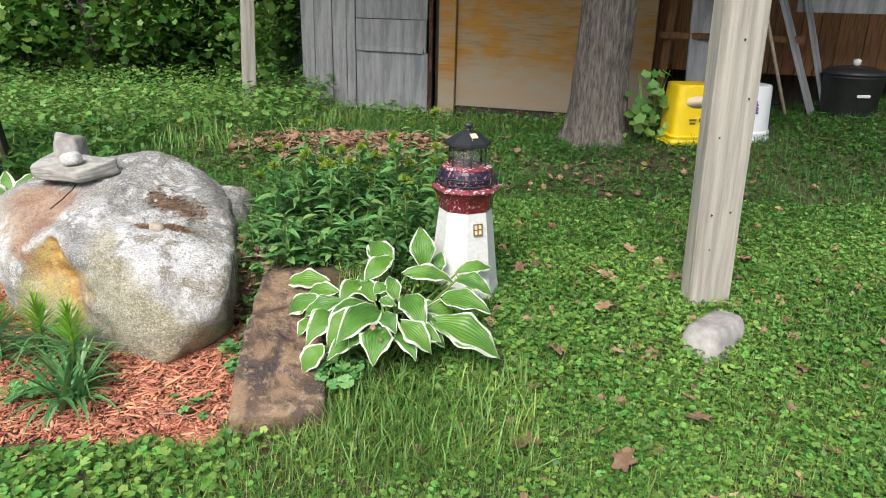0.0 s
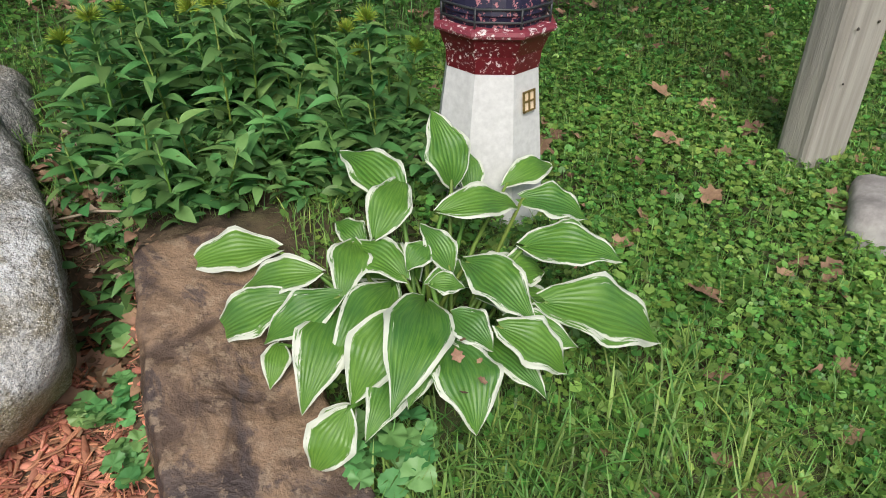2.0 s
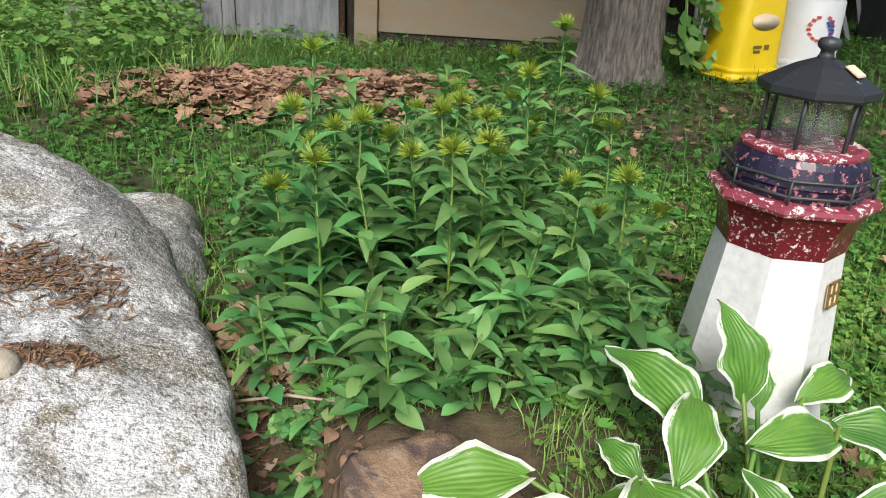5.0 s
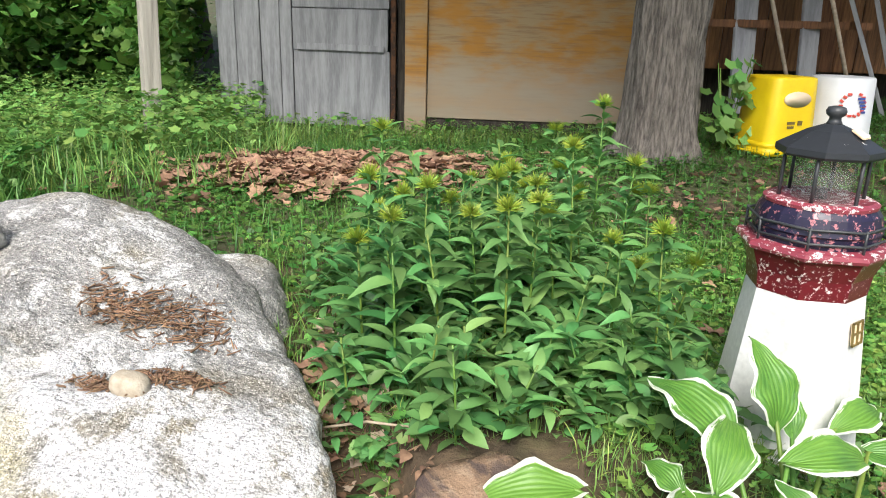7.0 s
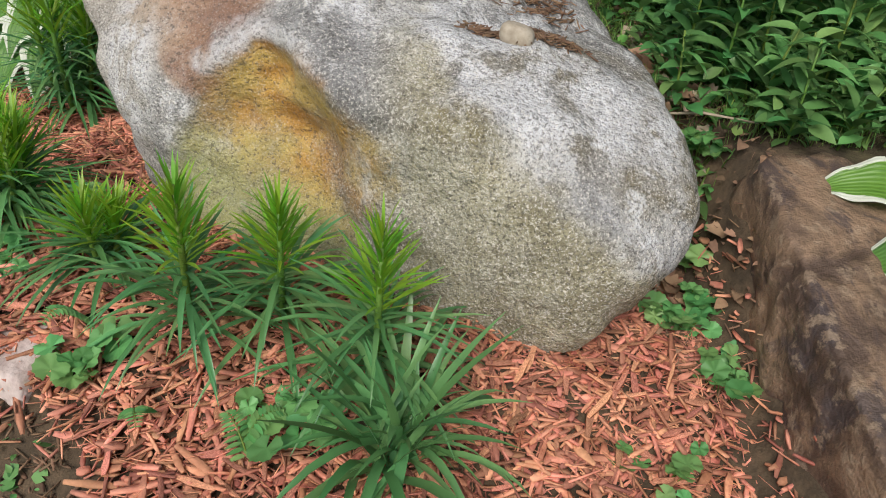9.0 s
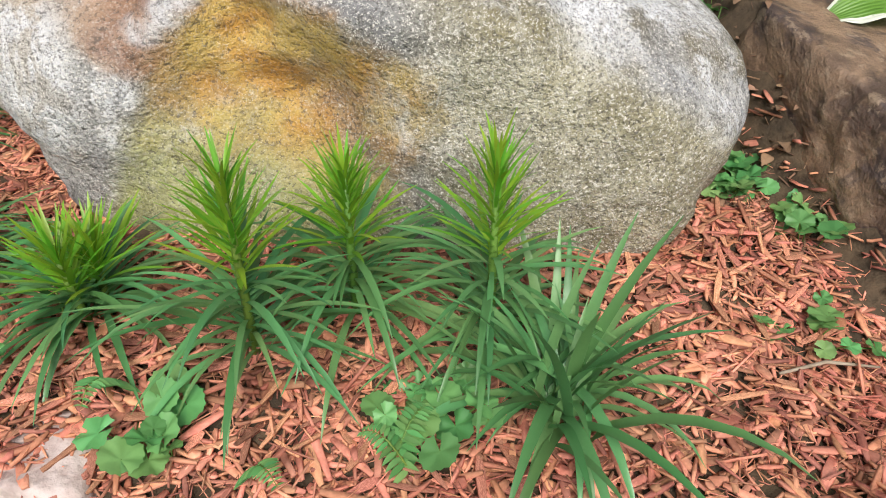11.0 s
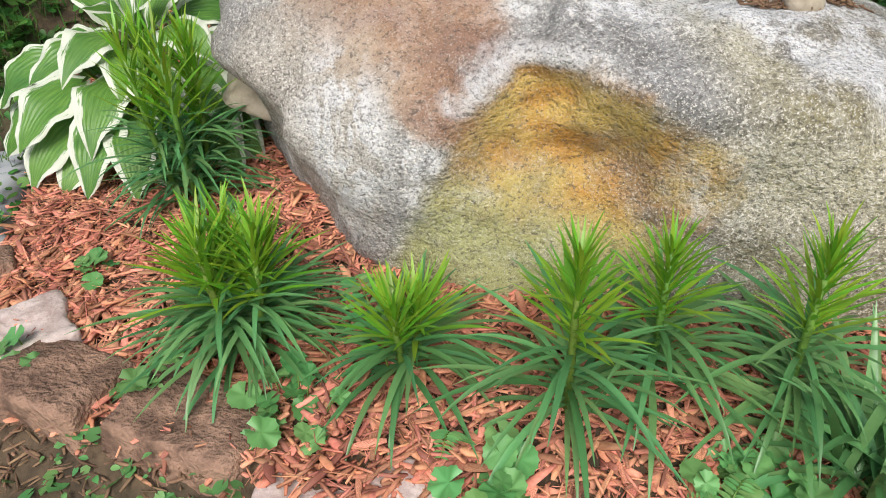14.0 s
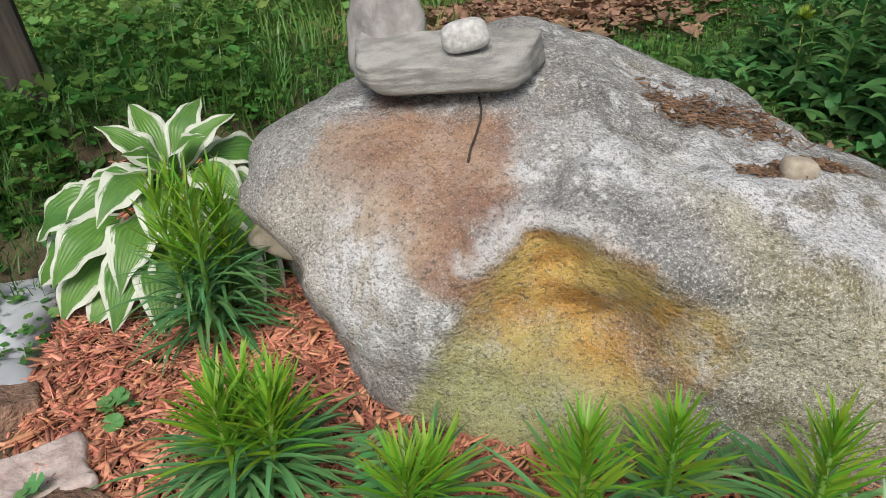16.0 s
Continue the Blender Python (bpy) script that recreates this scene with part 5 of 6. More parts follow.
for x, y, hgt, crowns, spread, seed in PLANTS:
    strap_plant(at_land(x, y), hgt, crowns, spread, seed, "green strap-leaved plant with a bright young crown in mulch")


# ---- flower bed ----
def flower_plant(at, height, seed, heads=True):
    rng = random.Random(seed)
    root = thing("budding_flower", at, "tall leafy plant with a spiky yellow-green bud head" if heads else "leafy green plant without buds", "plant", "flowers in the bed", rng.uniform(0, 360))
    lx, ly = rng.uniform(-0.05, 0.05), rng.uniform(-0.05, 0.05)
    link_mesh("stem", *tube([(0, 0, -0.03), (lx * 0.4, ly * 0.4, height * 0.5), (lx, ly, height)], [0.0035, 0.003, 0.0022], 6), stem_m, root)
    pairs = int(height / 0.031)
    for i in range(pairs):
        f = (i + 0.5) / pairs
        for s in (0, 120, 240):
            k = rng.randrange(3)
            key = ("lance", k)
            if key not in STRAPS:
                o = link_mesh("leaf", *lance_leaf(0.145 + 0.02 * k, 0.35 + 0.2 * k, 0.3), flower_leaf_m)
                STRAPS[key] = o.data
                bpy.data.objects.remove(o)
            o = new("leaf", STRAPS[key])
            o.parent = root
            L = 0.105 * (1.1 - 0.45 * f) * rng.uniform(0.8, 1.2)
            o.matrix_basis = pose(lx * f, ly * f, height * f, 0, 0, 97 * i + s + rng.uniform(-15, 15)) @ pose(0, 0, 0, rng.uniform(0, 48)) @ pose(0, 0, 0, 0, rng.uniform(-25, 25)) @ Matrix.Diagonal((L, L, L, 1))
    if heads:
        vs, fs = [], []
        for i in range(190):
            z = rng.uniform(-0.35, 1.0)
            a = rng.uniform(0, 6.283)
            q = math.sqrt(max(0, 1 - z * z))
            d = Vector((q * math.cos(a), q * math.sin(a), z))
            e = d.orthogonal().normalized() * 0.0026
            b = len(vs)
            r = rng.uniform(0.02, 0.04)
            vs += [d * 0.006 - e, d * 0.006 + e, d * r + Vector((0, 0, 0.006))]
            fs.append((b, b + 1, b + 2))
        o = link_mesh("bud_head", vs, fs, bud_m, root, "spiky yellow-green bud head")
        o.matrix_basis = pose(lx, ly, height)


rng2 = random.Random(5)
spots = []
while len(spots) < 56:
    x, y = rng2.uniform(-1.02, 0.0), rng2.uniform(2.88, 4.0)
    if y < 2.90 + 0.06 * (x + 1) or (x > -0.12 and y < 3.3) or x + 0.92 < 0.22 * (y - 3.1):
        continue
    if all((x - a) ** 2 + (y - b) ** 2 > 0.0105 for a, b in spots):
        spots.append((x, y))
for i, (x, y) in enumerate(spots):
    front = y < 3.1
    flower_plant(at_land(x, y), rng2.uniform(0.16, 0.24) if front else (0.62 if i == 9 else rng2.uniform(0.26, 0.50)), 100 + i, not front and i % 5 != 0)


# ---- small round-leaved weeds ----
def ivy_clump(at, count, spread, seed, size=0.02):
    rng = random.Random(seed)
    root = thing("round_leaved_weed", at, "small weed with round scalloped leaves", "weed", "round-leaved weeds")
    for i in range(count):
        a, r = rng.uniform(0, 6.283), spread * math.sqrt(rng.random())
        x, y, z = r * math.cos(a), r * math.sin(a), rng.uniform(0.015, 0.06)
        key = ("ivy", i % 2)
        if key not in STRAPS:
            o = link_mesh("leaf", *scalloped_leaf(0.07 + 0.08 * (i % 2)), ivy_m)
            STRAPS[key] = o.data
            bpy.data.objects.remove(o)
        o = new("leaf", STRAPS[key])
        o.parent = root
        s = size * rng.uniform(0.65, 1.2)
        o.matrix_basis = pose(x, y, z, rng.uniform(-25, 25), rng.uniform(-25, 25), rng.uniform(0, 360)) @ Matrix.Diagonal((s, s, s, 1))
        link_mesh("stalk", *tube([(x * 0.5, y * 0.5, -0.01), (x * 0.8, y * 0.8, z * 0.7), (x, y, z)], 0.0013, 5), stem_m, root)


for x, y, count, spread, seed in WEEDS:
    ivy_clump(at_land(x, y), int(1.4 * count), spread, seed, 0.028 if x > -1 else 0.025)


# ---- mulch ----
def chip_mesh(k):
    rng = random.Random(k)
    vs, fs = [], []
    n = 4
    for i in range(n):
        t = i / (n - 1) - 0.5
        w = 0.5 * (0.7 + 0.3 * rng.random()) * (0.55 if i in (0, n - 1) else 1)
        z = 0.25 * rng.uniform(-1, 1)
        vs += [(-w, t, z), (w * rng.uniform(0.7, 1), t, z + 0.2), (w * 0.8, t, z + 1), (-w * 0.8, t, z + 0.9)]
    for i in range(n - 1):
        for j in range(4):
            a, b = 4 * i + j, 4 * i + (j + 1) % 4
            fs.append((a, b, b + 4, a + 4))
    fs += [(3, 2, 1, 0), (4 * n - 4, 4 * n - 3, 4 * n - 2, 4 * n - 1)]
    return vs, fs


CHIPS = [chip_mesh(k) for k in range(6)]
rngm = np.random.default_rng(21)
cx, cy = rngm.uniform(-3.2, -0.79, 60000), rngm.uniform(2.05, 4.7, 60000)
keep = rngm.random(60000) < in_bed(cx, cy) ** 1.5
keep &= ~((cx > -2.1) & (cy > 2.98))
cx, cy = cx[keep][:17000], cy[keep][:17000]
nchip = len(cx)
csize = np.stack((rngm.uniform(0.003, 0.022, nchip) * rngm.choice([0.5, 1, 1], nchip), rngm.uniform(0.012, 0.075, nchip) * rngm.choice([0.7, 1, 1, 1.6], nchip), rngm.uniform(0.0025, 0.006, nchip)), -1)
cz = land(cx, cy) + rngm.uniform(0.0, 0.018, nchip)
scatter("mulch_chips", CHIPS, np.stack((cx, cy, cz), -1), rngm.uniform(0, 6.283, nchip), rngm.normal(0, 0.22, nchip), csize, mulch_m, "red-dyed wood chip mulch covering the bed", "mulch", 22, rngm.normal(0, 0.3, nchip))

# ---- lawn ----
BLADES = [blade(b, w, 3) for b, w in ((0.25, 0.022), (0.5, 0.02), (0.8, 0.018), (1.1, 0.02))]


def free_ground(x, y):
    """Where lawn may grow: off the bed, the stones and the flower bed."""
    b = in_bed(x, y) > 0.35
    bo = (x > -2.3) & (x < -1.1) & (y > 2.6) & (y < 3.75)
    sl = (x > -0.85) & (x < -0.48) & (y > 2.08) & (y < 2.93)
    return ~(b | bo | sl)


def patchy(x, y, f=1.0, s=0.0):
    return 0.5 + 0.25 * (np.sin(f * (2.3 * x + 1.1 * y) + s) + np.sin(f * (1.7 * y - 2.9 * x) + 2 * s + 1.3) * np.cos(f * (3.1 * x + 0.7 * y)))


def sow(count, x0, x1, y0, y1, seed, near=True):
    r = np.random.default_rng(seed)
    x, y = r.uniform(x0, x1, count), r.uniform(y0, y1, count)
    ok = free_ground(x, y)
    return r, x[ok], y[ok]


def grass_patch(count, x0, x1, y0, y1, h0, h1, seed, name, label, dense=None, mat=None):
    r, x, y = sow(count, x0, x1, y0, y1, seed)
    if dense is not None:
        k = r.random(len(x)) < dense(x, y)
        x, y = x[k], y[k]
    s = r.uniform(h0, h1, len(x))
    scatter(name, BLADES, np.stack((x, y, land(x, y) - 0.005), -1), r.uniform(0, 6.283, len(x)), r.normal(0, 0.25, len(x)), np.stack((s * r.uniform(0.6, 1.3, len(x)), s, s), -1), mat or grass_m, label, "grass", seed + 1)


def leaf_patch(count, x0, x1, y0, y1, s0, s1, h, seed, name, label, dense=None, mat=None, protos=None):
    r, x, y = sow(count, x0, x1, y0, y1, seed)
    if dense is not None:
        k = r.random(len(x)) < dense(x, y)
        x, y = x[k], y[k]
    s = r.uniform(s0, s1, len(x))
    scatter(name, protos or [round_leaf(1, 8), round_leaf(0, 6), trefoil()], np.stack((x, y, land(x, y) + h * r.random(len(x)) ** 1.5 + 0.004), -1), r.uniform(0, 6.283, len(x)), r.normal(0, 0.35, len(x)), s, mat or clover_m, label, "ground cover", seed + 1, r.normal(0, 0.3, len(x)))


def heap(x, y):
    """0 inside the heap of dead leaves, 1 outside."""
    return ease(0.7, 1.15, ((x + 0.7) / 0.75) ** 2 + ((y - 5.85) / 0.5) ** 2)


def bare(x, y):
    """Thin places in the lawn: 0 bare, 1 grown."""
    return (0.45 + 0.55 * ease(0.15, 0.45, patchy(x, y, 2.1, 0.9))) * (1 - 0.7 * np.exp(-(((x - 1.5) / 0.7) ** 2 + ((y - 5.2) / 0.5) ** 2)))


grass_patch(120000, -1.2, 2.9, 1.35, 4.2, 0.03, 0.09, 41, "near_grass", "short green lawn grass between clover", lambda x, y: (0.4 + 0.45 * patchy(x, y, 1.0, 0.4) + 0.5 * ease(2.5, 1.9, y)) * (0.3 + 0.7 * bare(x, y)))
leaf_patch(215000, -1.2, 3.4, 1.35, 4.4, 0.006, 0.0155, 0.045, 43, "clover_lawn", "ground ivy and clover leaves in the lawn", lambda x, y: (0.1 + 0.8 * (0.2 + 0.8 * patchy(x, y, 1.3, 1.7)) * ease(-0.6, 0.3, x)) * bare(x, y))
grass_patch(80000, -4.5, 5.0, 4.0, 7.6, 0.05, 0.13, 45, "far_grass", "lawn grass near the shed", lambda x, y: (0.25 + 0.7 * patchy(x, y, 1.0, 2.0)) * heap(x, y) * bare(x, y), shaded_green_m)
leaf_patch(110000, -4.5, 5.0, 3.6, 7.0, 0.008, 0.02, 0.06, 47, "far_clover", "clover and weeds in the far lawn", lambda x, y: (0.05 + 0.75 * patchy(x, y, 0.9, 0.2)) * heap(x, y) * bare(x, y), shaded_green_m)
grass_patch(20000, -2.2, 2.6, 7.2, 8.6, 0.06, 0.2, 49, "tall_grass", "tall uncut grass along the shed", lambda x, y: patchy(x, y, 2.0, 0.3) * ease(0, 0.5, y - 7.1 + 0.33 * (x - 0.2)) * (1 - ease(8.25, 8.45, y + 0.34 * (x - 0.17))))
leaf_patch(9000, -2.0, 2.6, 7.1, 8.6, 0.02, 0.045, 0.17, 50, "shed_weeds", "leafy weeds along the shed", lambda x, y: patchy(x, y, 2.4, 1.3) * ease(0, 0.5, y - 7.1 + 0.33 * (x - 0.2)) * (1 - ease(8.25, 8.45, y + 0.34 * (x - 0.17))), None, [lance_leaf(0.25, n=3), maple_leaf()])
grass_patch(26000, -7.0, -1.0, 5.4, 9.0, 0.08, 0.26, 51, "wild_grass", "tall wild grass at the wood's edge", lambda x, y: patchy(x, y, 1.4, 0.8) * heap(x, y), grass_m)
leaf_patch(38000, -8.0, -1.2, 5.8, 10.0, 0.02, 0.052, 0.42, 53, "wild_weeds", "pale green weeds at the wood's edge", lambda x, y: ease(5.6, 7.0, y) * heap(x, y), weed_m, [lance_leaf(0.3, n=3), maple_leaf()])
leaf_patch(12000, -5.0, -2.3, 4.3, 6.4, 0.015, 0.04, 0.2, 54, "post_weeds", "leafy weeds round the fence post", lambda x, y: 0.3 + 0.7 * patchy(x, y, 1.8, 0.8), shaded_green_m, [lance_leaf(0.3, n=4), round_leaf(1, 9), trefoil()])
leaf_patch(9000, -2.2, -0.4, 1.5, 2.2, 0.009, 0.02, 0.06, 55, "bed_edge_weeds", "round-leaved weeds spilling over the bed's edge", lambda x, y: ease(-0.5, -1.1, x) * (0.3 + 0.7 * patchy(x, y, 3.0, 0.2)) * ease(2.25, 2.0, y + 0.05 * np.sin(9 * x)), clover_m, [round_leaf(1, 10), round_leaf(1, 9)])
leaf_patch(1500, -3.0, -2.1, 2.0, 2.85, 0.008, 0.02, 0.03, 56, "soil_weeds", "sparse weeds on bare soil before the edging stones", None, ivy_m, [round_leaf(1, 10), lance_leaf(0.3)])
grass_patch(12000, -4.2, -2.2, 4.3, 6.0, 0.08, 0.2, 57, "side_grass", "grass behind the boulder", lambda x, y: patchy(x, y, 2.0, 1.1), shaded_green_m)

grass_patch(34000, -4.5, 4.5, -2.6, 1.36, 0.05, 0.11, 58, "open_lawn", "short lawn grass on the open side of the garden", lambda x, y: 0.4 + 0.6 * patchy(x, y, 1.2, 0.7))
grass_patch(12000, 2.85, 5.5, 1.3, 4.6, 0.05, 0.11, 59, "side_lawn", "short lawn grass beyond the post", lambda x, y: 0.4 + 0.6 * patchy(x, y, 1.2, 0.2))

# woodland behind
rngw = np.random.default_rng(61)
pw = []
for i in range(150):
    c = np.array((rngw.uniform(-12, -1.6), rngw.uniform(9.2, 13), 0.0))
    c[2] = float(land(c[0], c[1])) + rngw.uniform(0.2, 3.6)
    pw.append(c + rngw.normal(0, 1, (400, 3)) * (0.36, 0.3, 0.26))
pw = np.concatenate(pw)
pw = pw[pw[:, 1] > 8.9 - 0.0 * pw[:, 0]]
pw = pw[~((pw[:, 0] > -2.0) & (pw[:, 1] < 12))]
scatter("undergrowth", [maple_leaf(), lance_leaf(0.28, n=3)], pw, rngw.uniform(0, 6.283, len(pw)), rngw.normal(0.5, 0.5, len(pw)), rngw.uniform(0.045, 0.115, len(pw)), woods_m, "dense woodland undergrowth of maple leaves", "undergrowth", 62, rngw.normal(0, 0.4, len(pw)))


def wood_tree(x, y, r, seed):
    rr = np.random.default_rng(seed)
    root = thing("woodland_tree", at_land(x, y, -0.1), "slim dark tree in the woods behind the garden", "tree", "woodland trees")
    pts = [(0.1 * math.sin(k + seed), 0.1 * math.cos(1.3 * k + seed), 0.9 * k) for k in range(9)]
    link_mesh("trunk", *tube(pts, [r * (1 - 0.09 * k) for k in range(9)], 10), bark, root)
    tips = []
    for k in range(7):
        a = 2.4 * k + seed
        p0 = Vector(pts[2 + k % 6])
        p1 = p0 + Vector((math.cos(a), math.sin(a), 0.5)) * 1.5
        link_mesh("limb", *tube([p0, (p0 + p1) / 2 + Vector((0, 0, 0.1)), p1], [0.3 * r, 0.22 * r, 0.01], 7), bark, root)
        tips += [p1, (p0 + p1) / 2]
    pos = np.concatenate([np.array(t) + rr.normal(0, 0.6, (170, 3)) for t in tips])
    o = scatter("crown", [maple_leaf()], pos, rr.uniform(0, 6.3, len(pos)), rr.normal(0.4, 0.5, len(pos)), rr.uniform(0.08, 0.16, len(pos)), woods_m, "", "", seed)
    for key in ("category", "kind", "label"):
        if key in o:
            del o[key]
    o.parent = root


for i, (x, y) in enumerate(((-3.2, 11.5), (-5.0, 10.8), (-6.8, 12.5), (-8.5, 11.2), (-10.5, 13.5), (-4.2, 14.5), (-7.4, 16), (-2.4, 15), (-12.5, 16), (1, 17), (5, 18), (9, 15))):
    wood_tree(x, y, 0.1 + 0.02 * (i % 3), 70 + i)

# dead leaves
rngl = np.random.default_rng(81)
lx, ly = rngl.normal(-0.7, 0.42, 2600), rngl.normal(5.85, 0.26, 2600)
lz = land(lx, ly) + 0.05 * rngl.random(2600) + 0.01
scatter("leaf_litter", [dry_leaf()], np.stack((lx, ly, lz), -1), rngl.uniform(0, 6.283, 2600), rngl.normal(0, 0.4, 2600), rngl.uniform(0.05, 0.11, 2600), dead_leaf, "heap of dry brown leaves on the lawn", "leaf litter", 82)
lx, ly = np.concatenate((rngl.uniform(-0.1, 2.8, 420), rngl.normal(-0.93, 0.045, 70))), np.concatenate((rngl.uniform(1.6, 5.6, 420), rngl.uniform(2.72, 3.3, 70)))
scatter("fallen_leaves", [dry_leaf()], np.stack((lx, ly, land(lx, ly) + 0.028), -1), rngl.uniform(0, 6.283, 490), rngl.normal(0, 0.4, 490), rngl.uniform(0.03, 0.075, 490), dead_leaf, "scattered dry brown leaves", "fallen leaves", 84, rngl.normal(0, 0.4, 490))

# needles and bark scraps in the boulder's hollows
rngn = np.random.default_rng(91)
npos = []
for ax, ay, bx, by, wide, count in ((-1.46, 3.28, -1.19, 3.20, 0.07, 620), (-1.42, 2.99, -1.19, 3.0, 0.028, 380)):
    for i in range(count):
        f = rngn.random()
        x, y = ax + (bx - ax) * f + rngn.normal(0, 0.02), ay + (by - ay) * f + rngn.normal(0, wide * 0.6)
        npos.append((x, y, on_boulder(x, y) + rngn.uniform(0.001, 0.008)))
npos = np.array(npos)
nn = len(npos)
scatter("needle_litter", CHIPS, npos, rngn.uniform(0, 6.283, nn), rngn.normal(0, 0.2, nn), np.stack((rngn.uniform(0.0012, 0.006, nn), rngn.uniform(0.008, 0.034, nn), rngn.uniform(0.001, 0.004, nn)), -1), straw, "dry needles and bark scraps in the boulder's hollows", "leaf litter", 92)

# single wood chips on top of the mulch
chip_parent = bpy.data.objects["mulch_chips"]
chip_meshes = []
for v, f in CHIPS:
    o = link_mesh("wood_chip", v, f, mulch_m)
    chip_meshes.append(o.data)
    bpy.data.objects.remove(o)
rngc = random.Random(33)
made = 0
while made < 290:
    x, y = rngc.uniform(-2.3, -0.95), rngc.uniform(2.25, 2.75)
    if float(in_bed(x, y)) < 0.9:
        continue
    o = new("wood_chip", chip_meshes[made % 6])
    o.parent = chip_parent
    o.matrix_basis = pose(*at_land(x, y, rngc.uniform(0.014, 0.024)), rngc.gauss(0, 10), rngc.gauss(0, 14), rngc.uniform(0, 360)) @ Matrix.Diagonal((rngc.uniform(0.008, 0.02), rngc.uniform(0.03, 0.085), rngc.uniform(0.003, 0.006), 1))
    made += 1

# twigs and bits on the bare soil before the edging stones
bx, by = rngn.uniform(-3.1, -2.05, 3200), rngn.uniform(2.05, 2.95, 3200)
ok = in_bed(bx, by) < 0.5
bx, by = bx[ok], by[ok]
nb = len(bx)
scatter("soil_litter", CHIPS, np.stack((bx, by, land(bx, by) + 0.003), -1), rngn.uniform(0, 6.283, nb), rngn.normal(0, 0.2, nb), np.stack((rngn.uniform(0.002, 0.009, nb), rngn.uniform(0.01, 0.05, nb), rngn.uniform(0.001, 0.004, nb)), -1), straw, "dry bits of bark and straw on bare soil", "litter", 95)
for k, (x, y, x2, y2) in enumerate(((-0.99, 3.05, -0.78, 2.95), (-0.97, 2.78, -0.90, 2.86), (-1.15, 2.30, -1.0, 2.24))):
    z1, z2 = float(land(x, y)) + 0.02, float(land(x2, y2)) + 0.035
    tagged(link_mesh("dry_twig", *tube([(x, y, z1), ((x + x2) / 2, (y + y2) / 2 + 0.01, (z1 + z2) / 2 + 0.01), (x2, y2, z2)], [0.003, 0.0035, 0.002], 6), rope_m), "pale dry stem lying among dead leaves", "twig")
pts = [(-1.86 - 0.012 * i + 0.01 * math.sin(i), 3.34 - 0.03 * i, 0.0) for i in range(6)]
tagged(link_mesh("dark_twig", *tube([(x, y, on_boulder(x, y) + 0.004) for x, y, _ in pts], 0.0028, 6), dark_wood_and_shade), "thin dark twig lying on the boulder", "twig")

# roots and crumbs between slab and boulder
bx, by = rngn.normal(-0.92, 0.045, 900), rngn.uniform(2.5, 3.25, 900)
scatter("crevice_litter", CHIPS, np.stack((bx, by, land(bx, by) + 0.006), -1), rngn.uniform(0, 6.283, 900), rngn.normal(0, 0.4, 900), np.stack((rngn.uniform(0.001, 0.006, 900), rngn.uniform(0.015, 0.06, 900), rngn.uniform(0.001, 0.004, 900)), -1), straw, "brown roots and dry crumbs between slab and boulder", "litter", 97)

# tufts of long grass before the hosta
grass_patch(3200, -0.55, 0.35, 1.85, 2.32, 0.08, 0.17, 99, "grass_tufts", "long grass blades under the hosta's leaves", lambda x, y: patchy(x, y, 4.0, 0.5))


# single fallen oak leaves
def oak_leaf(at, size, turn, seed):
    r = random.Random(seed)
    vs, fs = [(0, 0.35, 0.02)], []
    n = 22
    for k in range(n):
        a = -math.pi / 2 + 2 * math.pi * k / n
        rad = (1.0 if k % 4 in (0, 1) else 0.62) * r.uniform(0.85, 1.1)
        x, y = 0.42 * rad * math.cos(a), 0.35 + 0.62 * rad * math.sin(a)
        vs.append((x, y, 0.5 * x * x + 0.12 * r.random()))
    fs = [(0, k + 1, (k + 1) % n + 1) for k in range(n)]
    o = link_mesh("oak_leaf", [(x * size, y * size, z * size) for x, y, z in vs], fs, dead_leaf)
    o.matrix_basis = pose(*at, r.uniform(-14, 14), r.uniform(-14, 14), turn)
    return tagged(o, "dry brown fallen oak leaf on the lawn", "fallen leaf", "fallen oak leaves")


for k, (x, y, size) in enumerate(((0.49, 2.44, 0.10), (0.34, 1.98, 0.13), (0.66, 1.93, 0.12), (0.84, 3.18, 0.10), (0.75, 2.80, 0.09), (1.08, 3.48, 0.09), (1.23, 3.15, 0.09), (0.42, 3.27, 0.10), (0.95, 2.1, 0.09), (1.5, 2.35, 0.1), (0.3, 3.5, 0.1), (1.7, 3.4, 0.09))):
    oak_leaf(at_land(x, y, 0.045), size, 77 * k, 200 + k)


# ferns in the mulch
def fern(at, length, turn, seed):
    root = thing("fern_sprig", at, "small feathery fern sprig growing in the mulch", "fern", "fern sprigs", turn)
    pts = [(0, length * t, 0.16 * math.sin(2.2 * t) * length / 0.2 + 0.01) for t in (0, 0.25, 0.5, 0.75, 1.0)]
    link_mesh("stalk", *tube(pts, [0.0018, 0.0016, 0.0013, 0.001, 0.0006], 5), stem_m, root)
    for i in range(13):
        t = 0.12 + 0.86 * i / 12
        for s in (-78, 78):
            if ("fern", 0) not in STRAPS:
                o = link_mesh("leaflet", *lance_leaf(0.16, 0.2, 0.2, 5), ivy_m)
                STRAPS[("fern", 0)] = o.data
                bpy.data.objects.remove(o)
            o = new("leaflet", STRAPS[("fern", 0)])
            o.parent = root
            k = (0.055 * (1.15 - t) + 0.012) * length / 0.16
            o.matrix_basis = pose(0, length * t, 0.16 * math.sin(2.2 * t) * length / 0.2 + 0.01, -8, 0, s) @ Matrix.Diagonal((k, k, k, 1))


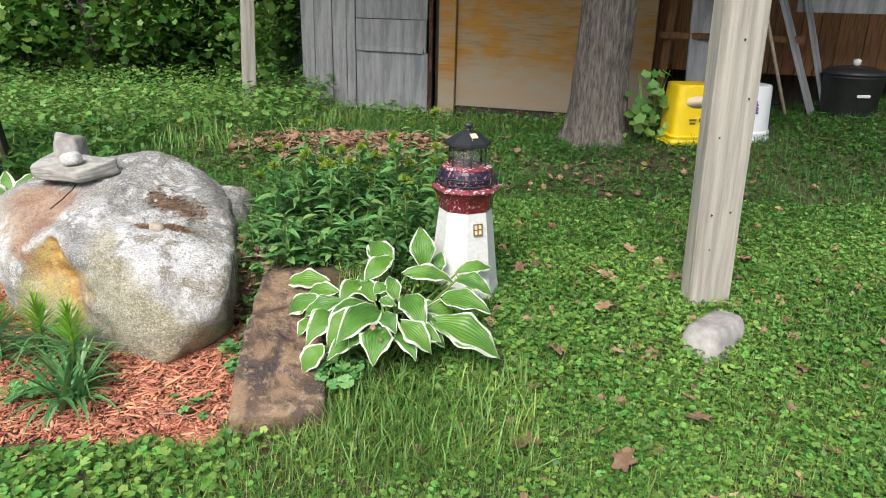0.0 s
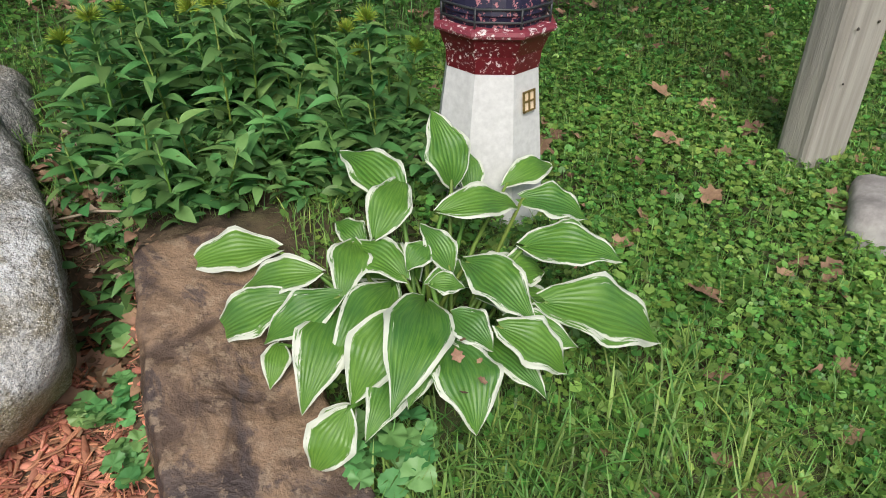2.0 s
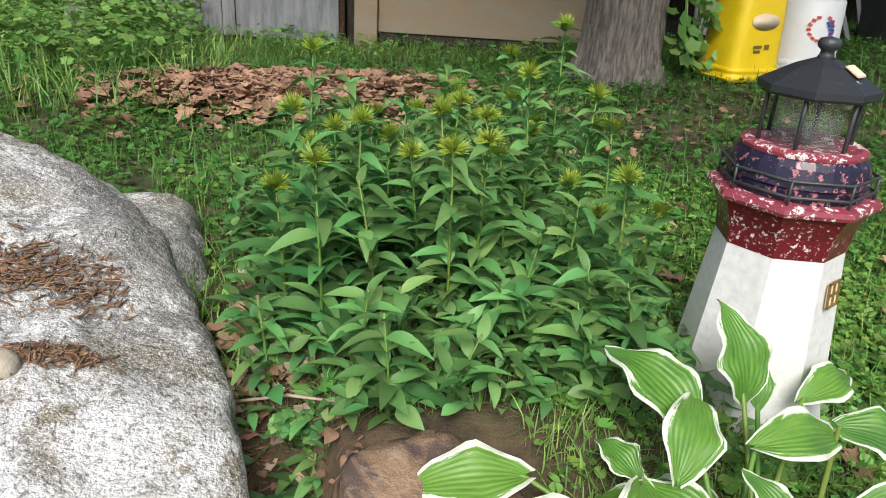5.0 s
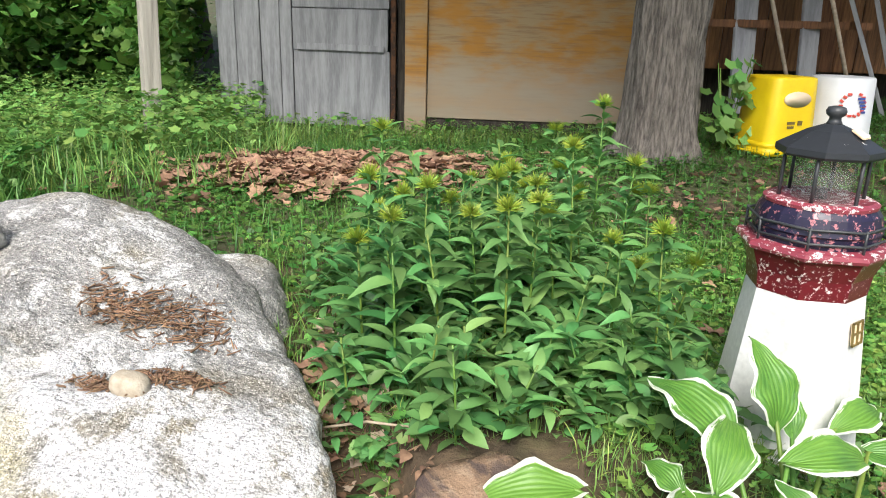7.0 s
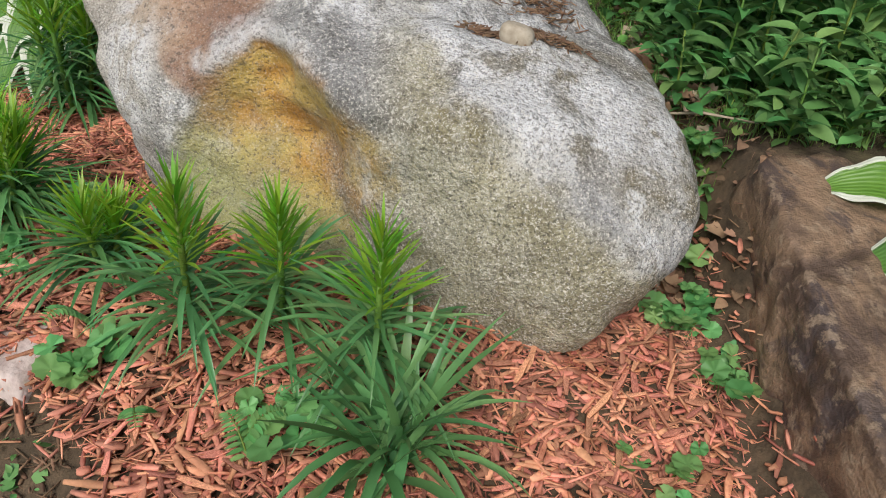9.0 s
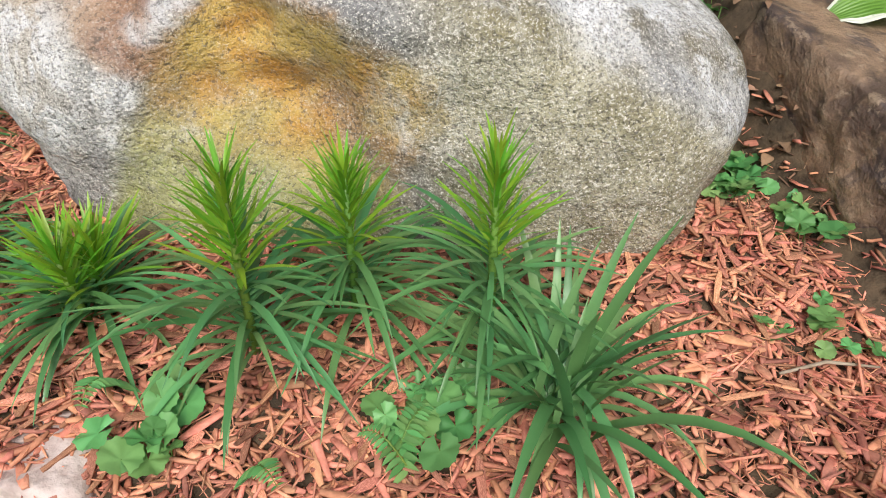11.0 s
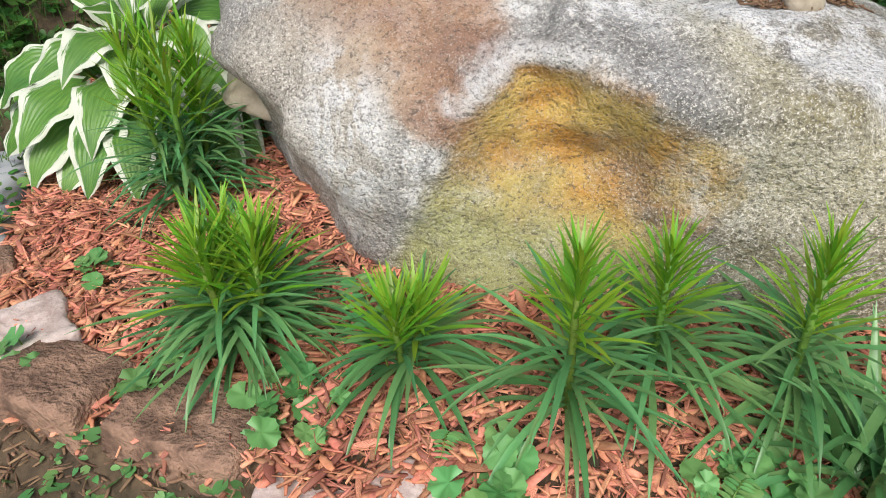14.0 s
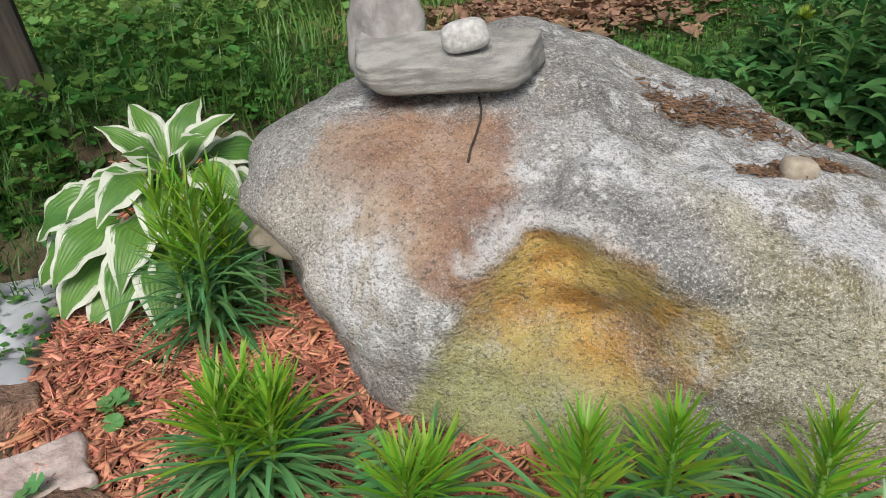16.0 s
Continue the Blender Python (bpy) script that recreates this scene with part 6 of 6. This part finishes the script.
for x, y, length, turn, seed in ((-2.19, 2.75, 0.17, 10, 1), (-2.12, 2.60, 0.09, 150, 2), (-1.80, 2.36, 0.09, -60, 3), (-1.77, 2.34, 0.085, 40, 4), (-1.98, 2.42, 0.08, 200, 5)):
    fern(at_land(x, y), length, turn, seed)

# young vine at the foot of the tree
rngv = np.random.default_rng(131)
vine = thing("young_vine", at_land(1.86, 5.98, -0.02), "young broad-leaved vine at the foot of the tree", "vine")
for k in range(7):
    a = rngv.uniform(-0.5, 0.5)
    link_mesh("stem", *tube([(0, 0, 0), (0.1 * a, 0.02, 0.25), (0.3 * a, 0.0, 0.5 + 0.03 * k)], [0.006, 0.005, 0.003], 6), stem_m, vine)
for k in range(46):
    if ("vine", 0) not in STRAPS:
        o = link_mesh("leaf", *maple_leaf(), weed_m)
        STRAPS[("vine", 0)] = o.data
        bpy.data.objects.remove(o)
    o = new("leaf", STRAPS[("vine", 0)])
    o.parent = vine
    s = rngv.uniform(0.045, 0.075)
    o.matrix_basis = pose(rngv.normal(0, 0.1), rngv.normal(-0.03, 0.06), rngv.uniform(0.05, 0.62), rngv.uniform(20, 70), rngv.uniform(-20, 20), rngv.uniform(-50, 50)) @ Matrix.Diagonal((s, s, s, 1))

# fine shreds between the chips
fx, fy = rngn.uniform(-3.0, -0.80, 40000), rngn.uniform(2.1, 4.6, 40000)
ok = (in_bed(fx, fy) > 0.6) & ~((fx > -2.1) & (fy > 2.98))
fx, fy = fx[ok][:6500], fy[ok][:6500]
nf = len(fx)
scatter("mulch_shreds", CHIPS[:2], np.stack((fx, fy, land(fx, fy) + rngn.uniform(0.008, 0.024, nf)), -1), rngn.uniform(0, 6.283, nf), rngn.normal(0, 0.25, nf), np.stack((rngn.uniform(0.001, 0.003, nf), rngn.uniform(0.015, 0.055, nf), rngn.uniform(0.001, 0.002, nf)), -1), mulch_m, "fine red wood shreds among the mulch chips", "mulch", 101)

# low leaves under the flowers
ux, uy = rngn.uniform(-0.98, 0.0, 2600), rngn.uniform(2.88, 4.0, 2600)
scatter("flower_understory", [lance_leaf(0.2, 0.4), lance_leaf(0.26, 0.3)], np.stack((ux, uy, land(ux, uy) + rngn.uniform(0.0, 0.12, 2600)), -1), rngn.uniform(0, 6.283, 2600), rngn.uniform(-0.2, 0.9, 2600), rngn.uniform(0.03, 0.075, 2600), flower_leaf_m, "low green leaves under the budding flowers", "foliage", 103, rngn.normal(0, 0.3, 2600))

ivy_clump((-3.3, 3.95, -0.17), 46, 0.13, 141, 0.026)
ivy_clump((-3.02, 4.32, -0.17), 24, 0.12, 142, 0.024)

# fallen leaves and roots in the gap between boulder and slab
lx, ly = rngn.uniform(-1.0, -0.78, 420), rngn.uniform(2.6, 3.7, 420)
lx += 0.10 * np.clip(ly - 3.1, 0, 1)
scatter("gap_litter", [lance_leaf(0.3, 0.5), lance_leaf(0.45, 0.6)], np.stack((lx, ly, land(lx, ly) + rngn.uniform(0.004, 0.03, 420)), -1), rngn.uniform(0, 6.283, 420), rngn.uniform(-0.3, 0.5, 420), rngn.uniform(0.008, 0.032, 420), straw, "brown fallen leaves in the gap beside the boulder", "leaf litter", 151, rngn.normal(0, 0.4, 420))
rngk = random.Random(152)
for k in range(9):
    x, y = rngk.uniform(-0.95, -0.84), rngk.uniform(2.7, 3.4)
    z = float(land(x, y))
    a, b = rngk.uniform(-0.06, 0.06), rngk.uniform(0.06, 0.16)
    o = link_mesh("dry_twig", *tube([(0, 0, 0.0), (a * 0.3, b * 0.4, 0.02), (a, b * 0.7, 0.015), (a * 0.6, b, 0.03)], [0.0025, 0.0022, 0.0018, 0.001], 6), rope_m)
    o.matrix_basis = pose(x, y, z)
    tagged(o, "thin dry root lying in the soil beside the boulder", "twig", "dry roots beside the boulder")


# pale curled leaves in the gap between the boulder and the flowers
rngp = np.random.default_rng(161)
ly = rngp.uniform(2.95, 3.5, 120)
lx = rngp.uniform(-1.0, -0.84, 120) + 0.05 * (ly - 2.9)
scatter("gap_leaves", [dry_leaf()], np.stack((lx, ly, land(lx, ly) + rngp.uniform(0.008, 0.03, 120)), -1), rngp.uniform(0, 6.283, 120), rngp.normal(0, 0.5, 120), rngp.uniform(0.02, 0.055, 120), pale_leaf, "pale curled dry leaves beside the boulder", "fallen leaves", 162, rngp.normal(0, 0.5, 120))
x, y = -0.41, 2.27
ivy_clump(at_land(x, y, 0.05), 26, 0.085, 163, 0.032)
